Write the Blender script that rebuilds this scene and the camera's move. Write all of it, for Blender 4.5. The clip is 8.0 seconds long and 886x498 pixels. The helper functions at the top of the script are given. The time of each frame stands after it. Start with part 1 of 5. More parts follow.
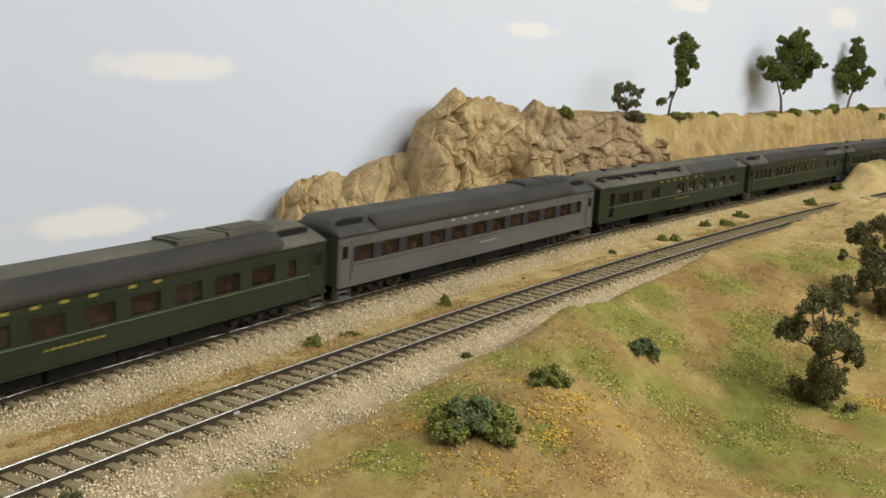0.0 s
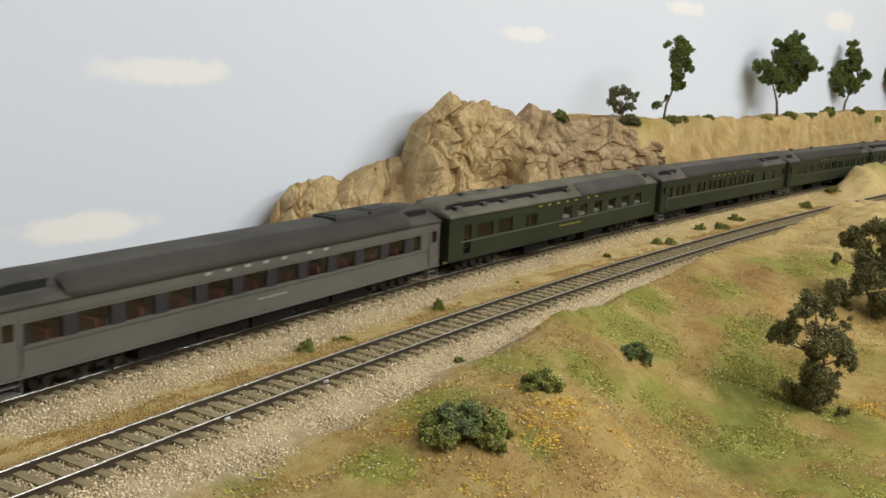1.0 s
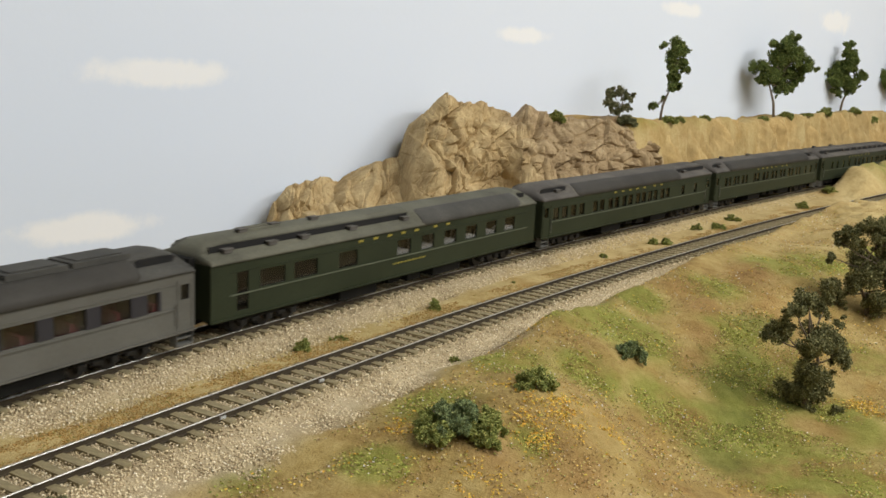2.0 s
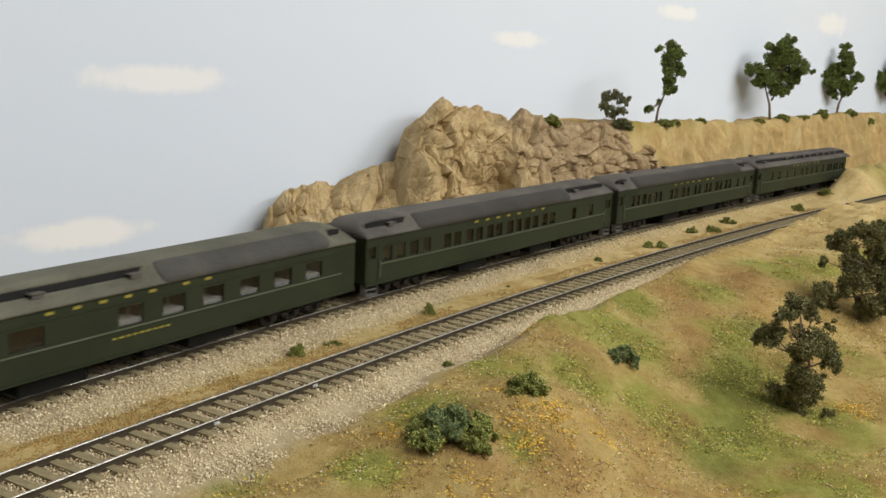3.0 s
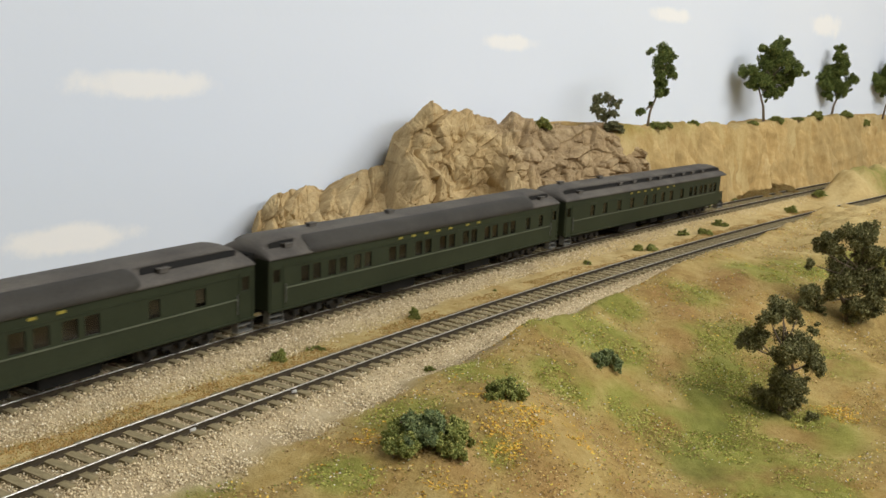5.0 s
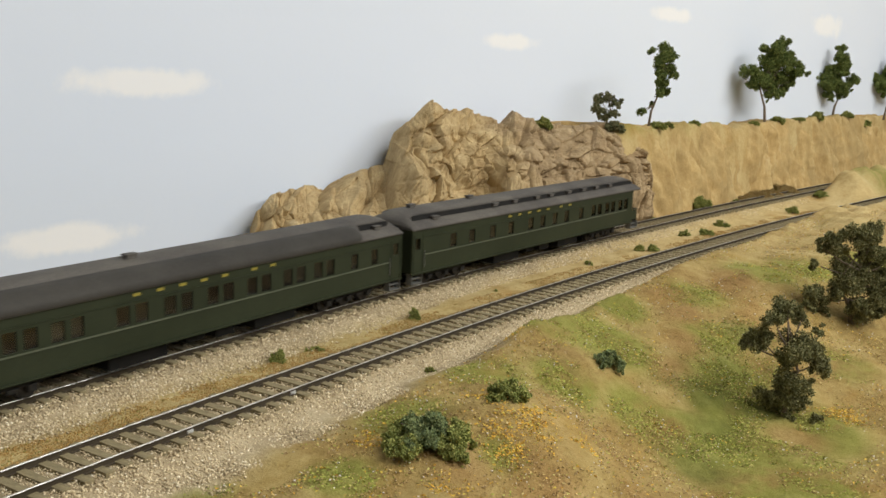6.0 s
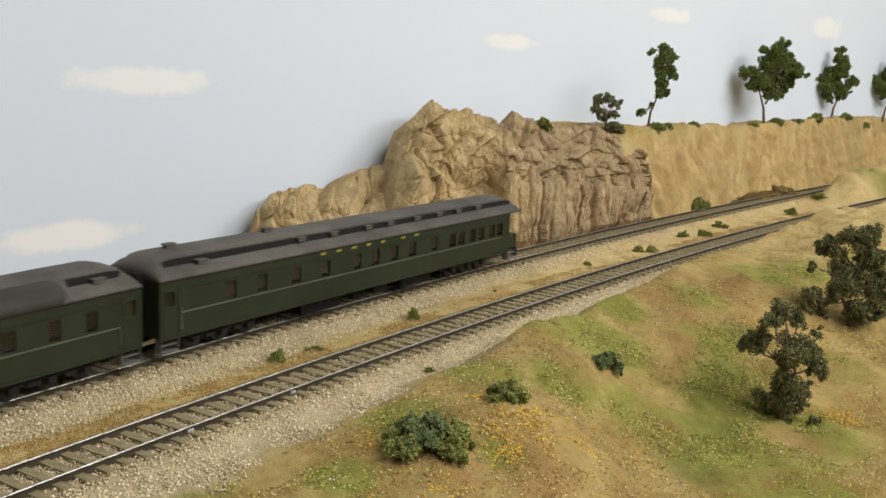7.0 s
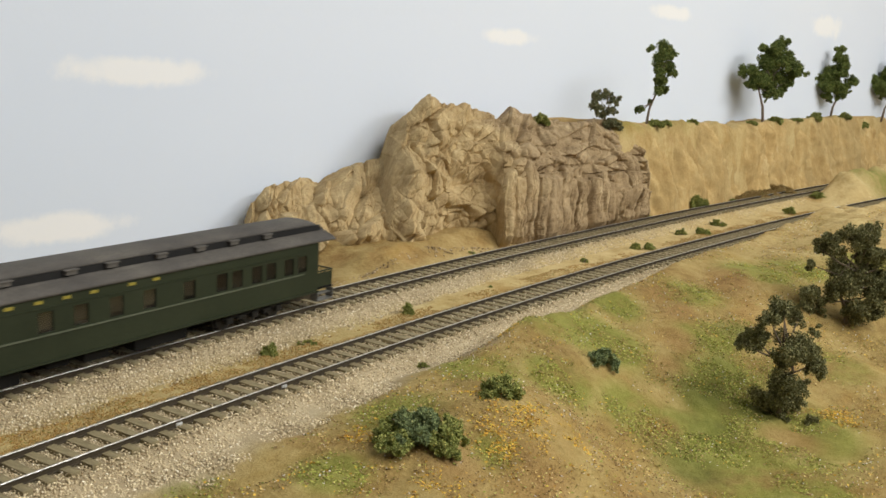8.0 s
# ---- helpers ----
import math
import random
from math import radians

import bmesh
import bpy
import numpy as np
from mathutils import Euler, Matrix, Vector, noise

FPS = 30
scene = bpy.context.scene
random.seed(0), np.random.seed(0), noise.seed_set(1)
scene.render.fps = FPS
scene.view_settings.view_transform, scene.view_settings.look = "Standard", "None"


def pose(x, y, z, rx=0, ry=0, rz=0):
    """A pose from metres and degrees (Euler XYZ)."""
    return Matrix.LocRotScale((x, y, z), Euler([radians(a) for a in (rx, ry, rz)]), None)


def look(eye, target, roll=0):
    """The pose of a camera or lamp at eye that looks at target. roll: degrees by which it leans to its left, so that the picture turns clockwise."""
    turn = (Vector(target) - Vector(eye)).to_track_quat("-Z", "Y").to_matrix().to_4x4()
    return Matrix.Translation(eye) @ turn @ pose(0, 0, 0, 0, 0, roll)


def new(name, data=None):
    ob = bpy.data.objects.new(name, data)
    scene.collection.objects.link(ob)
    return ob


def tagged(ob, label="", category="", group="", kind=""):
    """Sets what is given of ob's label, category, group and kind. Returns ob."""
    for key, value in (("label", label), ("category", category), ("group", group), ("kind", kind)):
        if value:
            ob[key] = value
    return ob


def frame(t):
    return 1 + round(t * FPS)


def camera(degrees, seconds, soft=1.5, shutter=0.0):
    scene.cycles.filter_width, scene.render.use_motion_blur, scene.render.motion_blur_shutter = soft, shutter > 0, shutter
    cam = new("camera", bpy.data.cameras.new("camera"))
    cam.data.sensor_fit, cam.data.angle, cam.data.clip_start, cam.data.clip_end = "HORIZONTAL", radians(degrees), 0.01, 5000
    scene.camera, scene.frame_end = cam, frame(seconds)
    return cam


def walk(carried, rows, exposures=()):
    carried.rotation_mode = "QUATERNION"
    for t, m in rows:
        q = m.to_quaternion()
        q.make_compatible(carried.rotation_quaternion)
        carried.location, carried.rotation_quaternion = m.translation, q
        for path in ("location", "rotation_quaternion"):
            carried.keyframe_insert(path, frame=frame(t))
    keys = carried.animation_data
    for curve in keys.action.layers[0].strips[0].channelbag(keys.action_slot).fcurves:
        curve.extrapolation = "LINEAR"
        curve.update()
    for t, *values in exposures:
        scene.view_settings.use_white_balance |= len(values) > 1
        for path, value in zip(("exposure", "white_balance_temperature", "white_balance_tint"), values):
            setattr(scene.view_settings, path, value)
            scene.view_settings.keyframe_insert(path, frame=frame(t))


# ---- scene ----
cam = camera(48.17, 8.0, 1.6, 0.33)
PATH = [
    (0.0, (-0.1812, -0.2468, 0.1309), (0.2311, 0.0165, 0.0278), 2.77),
    (0.5, (-0.1809, -0.2484, 0.1324), (0.2317, 0.0146, 0.0297), 2.81),
    (1.0, (-0.1796, -0.2491, 0.1320), (0.2333, 0.0139, 0.0302), 2.70),
    (1.5, (-0.1800, -0.2504, 0.1316), (0.2331, 0.0125, 0.0303), 2.64),
    (3.0, (-0.1814, -0.2560, 0.1344), (0.2319, 0.0069, 0.0341), 2.43),
    (3.5, (-0.1796, -0.2588, 0.1367), (0.2335, 0.0045, 0.0365), 2.36),
    (4.0, (-0.1785, -0.2609, 0.1363), (0.2345, 0.0027, 0.0366), 2.29),
    (4.5, (-0.1777, -0.2643, 0.1362), (0.2352, -0.0003, 0.0370), 2.18),
    (6.0, (-0.1718, -0.2599, 0.1338), (0.2415, 0.0036, 0.0353), 2.25),
    (6.5, (-0.1731, -0.2595, 0.1344), (0.2405, 0.0035, 0.0355), 2.60),
    (7.0, (-0.1732, -0.2597, 0.1350), (0.2406, 0.0029, 0.0357), 2.62),
    (7.5, (-0.1699, -0.2590, 0.1328), (0.2441, 0.0031, 0.0336), 2.77),
    (8.0, (-0.1683, -0.2580, 0.1324), (0.2460, 0.0033, 0.0320), 3.16),
]
walk(cam, [(t, look(e, a, r)) for t, e, a, r in PATH])

# ---------------------------------------------------------------- light: three unseen ceiling fixtures, one an added fill, in a closed room
world = bpy.data.worlds.new("world")
scene.world = world
world.use_nodes = True
world.node_tree.nodes["Background"].inputs[0].default_value = (0.8, 0.9, 1.0, 1)
world.node_tree.nodes["Background"].inputs[1].default_value = 0.05
scene.view_settings.exposure = 0.0
CEILING = 1.30
# First two follow the shadows; the last is an added fill without known source.
LAMPS = [((0.25, -0.95), 18.5), ((1.30, -1.9), 42.0), ((-0.25, -2.05), 28.0)]


def area_lamp(x, y, power):
    data = bpy.data.lights.new("tube_light", "AREA")
    data.shape, data.size, data.size_y, data.energy, data.color = "RECTANGLE", 1.20, 0.50, power, (0.990, 0.995, 0.978)
    lamp = new("tube_light", data)
    lamp.matrix_world = pose(x, y, CEILING - 0.075)


for (lx, ly), lp in LAMPS:
    area_lamp(lx, ly, lp)



# ---------------------------------------------------------------- plan: tracks and heights of the land
def track_line(x0, y0, heading, k):
    """Centre line of a track: rows of distance, x, y, heading; a right-hand bend that straightens out."""
    step, rows = 0.004, []
    for way in (-1, 1):
        x, y, a, s, run = x0, y0, heading, 0.0, []
        while abs(s) < (1.3 if way < 0 else 2.4):
            run.append((s, x, y, a))
            bend = min(0.0, k + 0.165 * s * s)
            x, y, a, s = x + way * step * math.cos(a), y + way * step * math.sin(a), a + way * step * bend, s + way * step
        rows = run[:0:-1] if way < 0 else rows + run
    return np.array(rows)


NEAR = track_line(0.0, 0.0, 0.0, -0.185)
FAR = track_line(0.0, 0.0686, 0.0066, -0.161)
WALL_Y, WALL_SLOPE = 0.300, -0.193     # the painted wall: y = WALL_Y + WALL_SLOPE * x


def on_track(line, s, off=0.0):
    x, y, a = (float(np.interp(s, line[:, 0], line[:, i])) for i in (1, 2, 3))
    return x - off * math.sin(a), y + off * math.cos(a), a


def rail_z(x):
    """Height of the rail tops: the line dips gently as it runs away."""
    return -0.0029 * x - 0.0072 * np.maximum(x, 0.0) ** 2


def smooth(a, b, v):
    t = np.clip((v - a) / (b - a), 0.0, 1.0)
    return t * t * (3 - 2 * t)


HILLS = [
    (0.04, -0.12, 0.05, 0.0022),
    (0.1, -0.09, 0.03, 0.0056),
    (0.15, -0.1, 0.03, 0.0143),
    (0.2, -0.14, 0.035, -0.0198),
    (0.26, -0.12, 0.035, -0.0081),
    (0.24, -0.07, 0.03, 0.0098),
    (0.33, -0.09, 0.04, 0.005),
    (0.3, -0.18, 0.05, -0.0165),
    (0.43, -0.11, 0.05, 0.0173),
    (0.42, -0.19, 0.06, -0.0211),
    (0.56, -0.13, 0.06, 0.0101),
    (0.7, -0.15, 0.07, 0.0239),
    (0.12, -0.19, 0.05, -0.0218),
    (-0.05, -0.14, 0.07, -0.0241),
    (0.23, -0.24, 0.06, -0.0223),
    (0.55, -0.24, 0.08, 0.0125),
]


BANK_X = (0.60, 0.68, 0.74, 0.80, 0.874, 0.915, 0.937, 0.960, 0.985, 1.09, 1.32, 1.49, 1.70)      # top edge of the tan bank
BANK_Z = (0.071, 0.0726, 0.0690, 0.0690, 0.0668, 0.0645, 0.0580, 0.0620, 0.0636, 0.0643, 0.0629, 0.0613, 0.060)


def land(x, y):
    """Height of the ground sheet at x, y (arrays)."""
    yn, yf = np.interp(x, NEAR[:, 1], NEAR[:, 2]), np.interp(x, FAR[:, 1], FAR[:, 2])
    z0 = rail_z(x)
    vn, vf = y - yn, y - yf
    bed = np.minimum(np.abs(vn), np.abs(vf))
    z = z0 - 0.0036 - 0.0035 * smooth(0.012, 0.028, bed)
    # foreground hills
    front = smooth(-0.026, -0.048, vn)
    rise = -0.0055 + 0.0 * x
    for hx, hy, r, h in HILLS:
        rise = rise + h * np.exp(-((x - hx) ** 2 + (y - hy) ** 2) / (2 * r * r))
    z = z * (1 - front) + (rise - 0.06 * smooth(-0.20, -0.50, y)) * front
    # shoulder of the hills along the near track
    z = z + 0.0058 * np.exp(-((vn + 0.044) / 0.013) ** 2) * smooth(0.09, 0.27, x) * (1 - 0.35 * smooth(0.55, 0.75, x))
    # strip behind the far track, rising to the rocks
    z = z + 0.011 * smooth(0.018, 0.050, vf) * smooth(0.75, 0.55, x) * smooth(0.29, 0.36, x) - 0.02 * smooth(0.03, 0.10, vf) * smooth(0.34, 0.26, x)
    # tan bank behind the far track, with a flat top that carries the trees
    bank = smooth(0.60, 0.68, x)
    top = np.interp(x, BANK_X, BANK_Z) - 0.12 * np.clip(vf - 0.055, 0, 0.1)
    z = z + bank * (top - z) * smooth(0.034, 0.050, vf)
    # knoll between the two tracks, far along
    lumps = 1 + 0.10 * np.sin(x * 61 + 40 * y) + 0.06 * np.sin(x * 143 - 90 * y)
    z = z + 0.031 * lumps * smooth(0.980, 1.045, x) * smooth(1.45, 1.30, x) * np.exp(-((vf + 0.046) / 0.024) ** 4)
    # hill beside the near track, far along
    d = ((x - 1.02) / 0.16) ** 2 + ((vn + 0.070) / 0.038) ** 2
    z = z + 0.034 * np.exp(-d ** 1.3)
    return z


PATCHES = [     # centre, radius and kind of cover: green grass, olive grass darkened for the gully's shade, golden flowers, bare rusty soil
    (0.278, -0.125, 0.013, "dark"), (0.313, -0.128, 0.014, "dark"), (0.253, -0.141, 0.013, "dark"), (0.350, -0.122, 0.012, "dark"), (0.328, -0.145, 0.012, "dark"), (0.220, -0.141, 0.012, "dark"), (0.290, -0.147, 0.012, "dark"), (0.340, -0.092, 0.011, "rust"), (0.310, -0.103, 0.010, "rust"), (0.282, -0.107, 0.009, "rust"), (0.406, -0.094, 0.016, "rust"), (0.364, -0.072, 0.012, "rust"), (0.272, -0.168, 0.014, "rust"), (0.113, -0.122, 0.012, "rust"), (0.098, -0.100, 0.009, "rust"),
    (0.269, -0.075, 0.019, "green"), (0.229, -0.114, 0.014, "green"), (0.299, -0.132, 0.017, "green"), (0.245, -0.150, 0.017, "green"),
    (0.223, -0.167, 0.014, "green"), (0.374, -0.084, 0.013, "green"), (0.287, -0.040, 0.014, "green"), (0.069, -0.071, 0.009, "green"),
    (0.116, -0.062, 0.012, "green"), (0.182, -0.059, 0.014, "green"), (0.366, -0.169, 0.012, "green"), (0.442, -0.103, 0.017, "green"),
    (0.210, -0.083, 0.012, "green"), (0.038, -0.037, 0.008, "green"), (0.112, -0.107, 0.006, "green"), (0.519, -0.155, 0.018, "green"),
    (0.262, -0.160, 0.024, "green"), (0.285, -0.172, 0.020, "green"), (0.240, -0.135, 0.015, "green"), (0.225, -0.190, 0.014, "green"), (0.300, -0.150, 0.014, "green"), (0.275, -0.138, 0.014, "green"), (0.330, -0.110, 0.012, "green"), (1.110, -0.048, 0.040, "green"), (0.250, -0.052, 0.012, "green"), (0.320, -0.060, 0.012, "green"), (0.480, -0.120, 0.016, "green"),
    (0.141, -0.107, 0.012, "gold"), (0.148, -0.116, 0.008, "gold"), (0.119, -0.103, 0.008, "gold"), (0.231, -0.040, 0.007, "gold"),
    (0.095, -0.063, 0.006, "gold"), (0.146, -0.077, 0.006, "gold"), (0.387, -0.049, 0.009, "gold"), (0.079, -0.102, 0.007, "gold"), (0.313, -0.181, 0.008, "gold"),
]


def turf(x, y, kind):
    """How thickly one kind of turf covers the ground at x, y."""
    cover = 0.0 * x
    for px, py, r, k in PATCHES:
        if k == kind:
            cover = np.maximum(cover, np.exp(-(((x - px) ** 2 + (y - py) ** 2) / (1.3 * r * r)) ** 1.2))
    return cover


# ---------------------------------------------------------------- materials
def node(mat, kind, **values):
    n = mat.node_tree.nodes.new(kind)
    for key, v in values.items():
        n.inputs[key.replace("_", " ")].default_value = v
    return n


def ramp_node(mat, fac, stops):
    r = mat.node_tree.nodes.new("ShaderNodeValToRGB")
    while len(r.color_ramp.elements) < len(stops):
        r.color_ramp.elements.new(0.5)
    for e, (p, c) in zip(r.color_ramp.elements, stops):
        e.position, e.color = p, (*c, 1)
    mat.node_tree.links.new(fac, r.inputs[0])
    return r.outputs[0]


def mix_node(mat, fac, a, b, blend="MIX"):
    m = mat.node_tree.nodes.new("ShaderNodeMix")
    m.data_type, m.blend_type = "RGBA", blend
    for sock, v in ((m.inputs[0], fac), (m.inputs[6], a), (m.inputs[7], b)):
        if isinstance(v, (int, float)):
            sock.default_value = v
        elif isinstance(v, tuple):
            sock.default_value = (*v, 1)
        else:
            mat.node_tree.links.new(v, sock)
    return m.outputs[2]


def math_node(mat, op, a, b=0.0, c=0.0):
    m = mat.node_tree.nodes.new("ShaderNodeMath")
    m.operation = op
    for sock, v in zip(m.inputs, (a, b, c)):
        if isinstance(v, (int, float)):
            sock.default_value = v
        else:
            mat.node_tree.links.new(v, sock)
    return m.outputs[0]


def noise_node(mat, coords, scale, detail=4.0, rough=0.6, stretch=None):
    if stretch:
        mp = mat.node_tree.nodes.new("ShaderNodeMapping")
        mp.inputs["Scale"].default_value = stretch
        mat.node_tree.links.new(coords, mp.inputs[0])
        coords = mp.outputs[0]
    n = node(mat, "ShaderNodeTexNoise", Scale=scale, Detail=detail, Roughness=rough)
    mat.node_tree.links.new(coords, n.inputs["Vector"])
    return n.outputs[0]


def base_material(name, roughness=0.8, metallic=0.0, specular=0.3):
    mat = bpy.data.materials.new(name)
    mat.use_nodes = True
    b = mat.node_tree.nodes["Principled BSDF"]
    b.inputs["Roughness"].default_value, b.inputs["Metallic"].default_value = roughness, metallic
    b.inputs["Specular IOR Level"].default_value = specular
    coords = mat.node_tree.nodes.new("ShaderNodeTexCoord").outputs["Object"]
    return mat, b, coords


def bump(mat, b, height, strength, distance):
    n = node(mat, "ShaderNodeBump", Strength=strength, Distance=distance)
    mat.node_tree.links.new(height, n.inputs["Height"])
    mat.node_tree.links.new(n.outputs[0], b.inputs["Normal"])


def grained(name, stops, scale, fine=None, roughness=0.8, metallic=0.0, specular=0.3, depth=0.0002, stretch=None, mottling=0.35):
    """A surface with broad mottling at one scale and fine grain at another."""
    mat, b, co = base_material(name, roughness, metallic, specular)
    broad = noise_node(mat, co, scale, 4, 0.6, stretch)
    fine_fac = noise_node(mat, co, fine or scale * 9, 3, 0.7, stretch)
    fac = math_node(mat, "ADD", math_node(mat, "MULTIPLY", broad, 1 - mottling), math_node(mat, "MULTIPLY", fine_fac, mottling))
    mat.node_tree.links.new(ramp_node(mat, fac, stops), b.inputs["Base Color"])
    if depth:
        bump(mat, b, fac, 0.5, depth)
    return mat


def island(name, stops, roughness=0.85, specular=0.2, translucent=0.0):
    """Loose pieces, each with its own tone."""
    mat, b, co = base_material(name, roughness, 0, specular)
    rnd = mat.node_tree.nodes.new("ShaderNodeNewGeometry").outputs["Random Per Island"]
    mat.node_tree.links.new(ramp_node(mat, rnd, stops), b.inputs["Base Color"])
    return mat


M_TIE = grained("weathered_tie", [(0.30, (0.1455, 0.1164, 0.0609)), (0.5, (0.2404, 0.1956, 0.1063)), (0.72, (0.3542, 0.2911, 0.1612))], 160, 1500, 0.9, stretch=(3, 1, 1))
M_RAIL = grained("rusty_rail", [(0.3, (0.034, 0.026, 0.017)), (0.7, (0.072, 0.057, 0.037))], 200, 1200, 0.85, 0, 0.08)
M_RAILTOP = grained("polished_rail_top", [(0.3, (0.52, 0.49, 0.43)), (0.7, (0.76, 0.73, 0.67))], 60, 900, 0.32, 0.9, 0.5, 0.00003)
M_SOLDER = grained("bright_metal_joiner", [(0.3, (0.55, 0.55, 0.54)), (0.7, (0.8, 0.8, 0.79))], 300, None, 0.35, 0.7, 0.5)
M_BALLAST = island("ballast_stone", [(0.0, (0.3107, 0.2305, 0.1334)), (0.2, (0.4855, 0.3820, 0.2288)), (0.5, (0.6149, 0.4985, 0.3115)), (0.8, (0.7250, 0.6020, 0.3877)), (0.95, (0.8416, 0.7250, 0.5022)), (1.0, (1.0099, 0.9322, 0.7372))])
M_GREEN = grained("dark_green_car_paint", [(0.3, (0.0163, 0.0207, 0.0094)), (0.5, (0.0232, 0.0285, 0.0134)), (0.72, (0.0326, 0.0383, 0.0197))], 28, 700, 0.55, 0, 0.22, 0.00002)
# Car green brightened, so that the belt rail seems to catch the light.
M_BELTLIT = grained("light_catching_green_edge", [(0.3, (0.0675, 0.0750, 0.0450)), (0.7, (0.1275, 0.1350, 0.0900))], 60, 900, 0.6, 0, 0.25, 0)
M_GREY = grained("two_tone_grey_car_paint", [(0.3, (0.080, 0.076, 0.063)), (0.5, (0.104, 0.099, 0.083)), (0.72, (0.130, 0.124, 0.106))], 28, 700, 0.55, 0, 0.22, 0.00002)
M_GREYBAND = grained("dark_grey_window_band", [(0.3, (0.022, 0.020, 0.022)), (0.7, (0.038, 0.035, 0.037))], 28, 700, 0.55, 0, 0.22, 0.00002)
M_ROOF = grained("dusty_dark_roof", [(0.28, (0.0498, 0.0452, 0.0425)), (0.5, (0.0964, 0.0870, 0.0756)), (0.75, (0.1745, 0.1580, 0.1292))], 26, 900, 0.78, 0, 0.2, 0.00004)
M_ROOFDUST = grained("dusty_olive_roof", [(0.28, (0.0594, 0.0568, 0.0430)), (0.5, (0.1122, 0.1082, 0.0797)), (0.75, (0.1782, 0.1716, 0.1265))], 26, 900, 0.8, 0, 0.2, 0.00004)
M_ROOFGREY = grained("sooty_grey_roof", [(0.28, (0.0364, 0.0350, 0.0308)), (0.5, (0.0642, 0.0613, 0.0532)), (0.75, (0.1171, 0.1108, 0.0932))], 26, 900, 0.78, 0, 0.2, 0.00004)
M_ROOFDARK = grained("sooty_dark_duct", [(0.3, (0.0296, 0.0271, 0.0231)), (0.7, (0.0605, 0.0555, 0.0468))], 30, 800, 0.65, 0, 0.2, 0.00003)
# Near-black: dark paint and the recess's shade together in one colour.
M_STRIP = grained("shade_dark_clerestory_strip", [(0.3, (0.006, 0.006, 0.006)), (0.7, (0.014, 0.013, 0.012))], 60, 900, 0.7)
M_BLIND = grained("olive_brown_window_blind", [(0.3, (0.075, 0.06, 0.032)), (0.7, (0.12, 0.10, 0.055))], 200, None, 0.8)
# Black parts, taken darker still to carry the shade under the cars.
M_BLACK = grained("shade_darkened_black_underframe", [(0.3, (0.005, 0.005, 0.0045)), (0.7, (0.014, 0.013, 0.011))], 60, 900, 0.85, 0, 0.1)
M_WHEEL = grained("worn_wheel_steel", [(0.3, (0.018, 0.016, 0.014)), (0.7, (0.055, 0.05, 0.043))], 90, 900, 0.55, 0.4)
# Truck colour lowered likewise for the under-car shade.
M_TRUCK = grained("shade_darkened_truck", [(0.3, (0.010, 0.0095, 0.008)), (0.7, (0.034, 0.031, 0.026))], 90, 900, 0.75, 0, 0.15)
M_STEP = grained("dusty_steel_step", [(0.3, (0.10, 0.10, 0.09)), (0.7, (0.24, 0.235, 0.21))], 90, 900, 0.55, 0.4)
M_GOLD = grained("dulled_gold_lettering", [(0.3, (0.20, 0.16, 0.02)), (0.7, (0.33, 0.27, 0.045))], 300, None, 0.5, 0, 0.4, 0)
M_SILVER = grained("pale_grey_lettering", [(0.3, (0.26, 0.25, 0.235)), (0.7, (0.36, 0.35, 0.33))], 300, None, 0.5, 0, 0.4, 0)
M_SEAT = grained("red_plush_seat", [(0.3, (0.2768, 0.0288, 0.0428)), (0.7, (0.3571, 0.0634, 0.0796))], 200, None, 0.8)
M_LINEN = grained("white_table_linen", [(0.3, (0.72, 0.70, 0.66)), (0.7, (0.84, 0.82, 0.78))], 150, None, 0.7)
# Taken down to near-black: the unlit inside of the cars is in this colour.
M_INSIDE = grained("dim_car_interior", [(0.3, (0.019, 0.017, 0.017)), (0.7, (0.033, 0.029, 0.030))], 80, None, 0.7)
M_BARK = grained("grey_brown_bark", [(0.3, (0.10, 0.075, 0.05)), (0.7, (0.22, 0.17, 0.12))], 120, 900, 0.9, stretch=(1, 1, 0.3))
M_LEAF = island("green_foam_foliage", [(0.0, (0.0493, 0.0682, 0.0189)), (0.4, (0.1053, 0.1408, 0.0357)), (0.8, (0.1893, 0.2310, 0.0588)), (1.0, (0.2946, 0.3168, 0.0924))])
M_OAK = island("dark_olive_foliage", [(0.0, (0.080, 0.080, 0.034)), (0.5, (0.155, 0.152, 0.062)), (0.85, (0.240, 0.228, 0.095)), (1.0, (0.340, 0.310, 0.140))])
M_BUSH = island("dark_green_bush_foam", [(0.0, (0.140, 0.160, 0.045)), (0.45, (0.230, 0.260, 0.070)), (0.85, (0.350, 0.360, 0.100)), (1.0, (0.540, 0.480, 0.150))])
M_BUSHDARK = island("bluish_dark_green_foam", [(0.0, (0.105, 0.140, 0.066)), (0.5, (0.180, 0.225, 0.095)), (0.9, (0.290, 0.335, 0.135)), (1.0, (0.420, 0.420, 0.170))])
M_BROWN = island("brown_dead_brush", [(0.0, (0.24, 0.155, 0.055)), (0.5, (0.38, 0.265, 0.105)), (0.9, (0.48, 0.35, 0.15)), (1.0, (0.26, 0.27, 0.08))])
M_DRY = island("grey_green_dry_foliage", [(0.0, (0.078, 0.085, 0.039)), (0.5, (0.156, 0.156, 0.072)), (1.0, (0.286, 0.260, 0.130))])


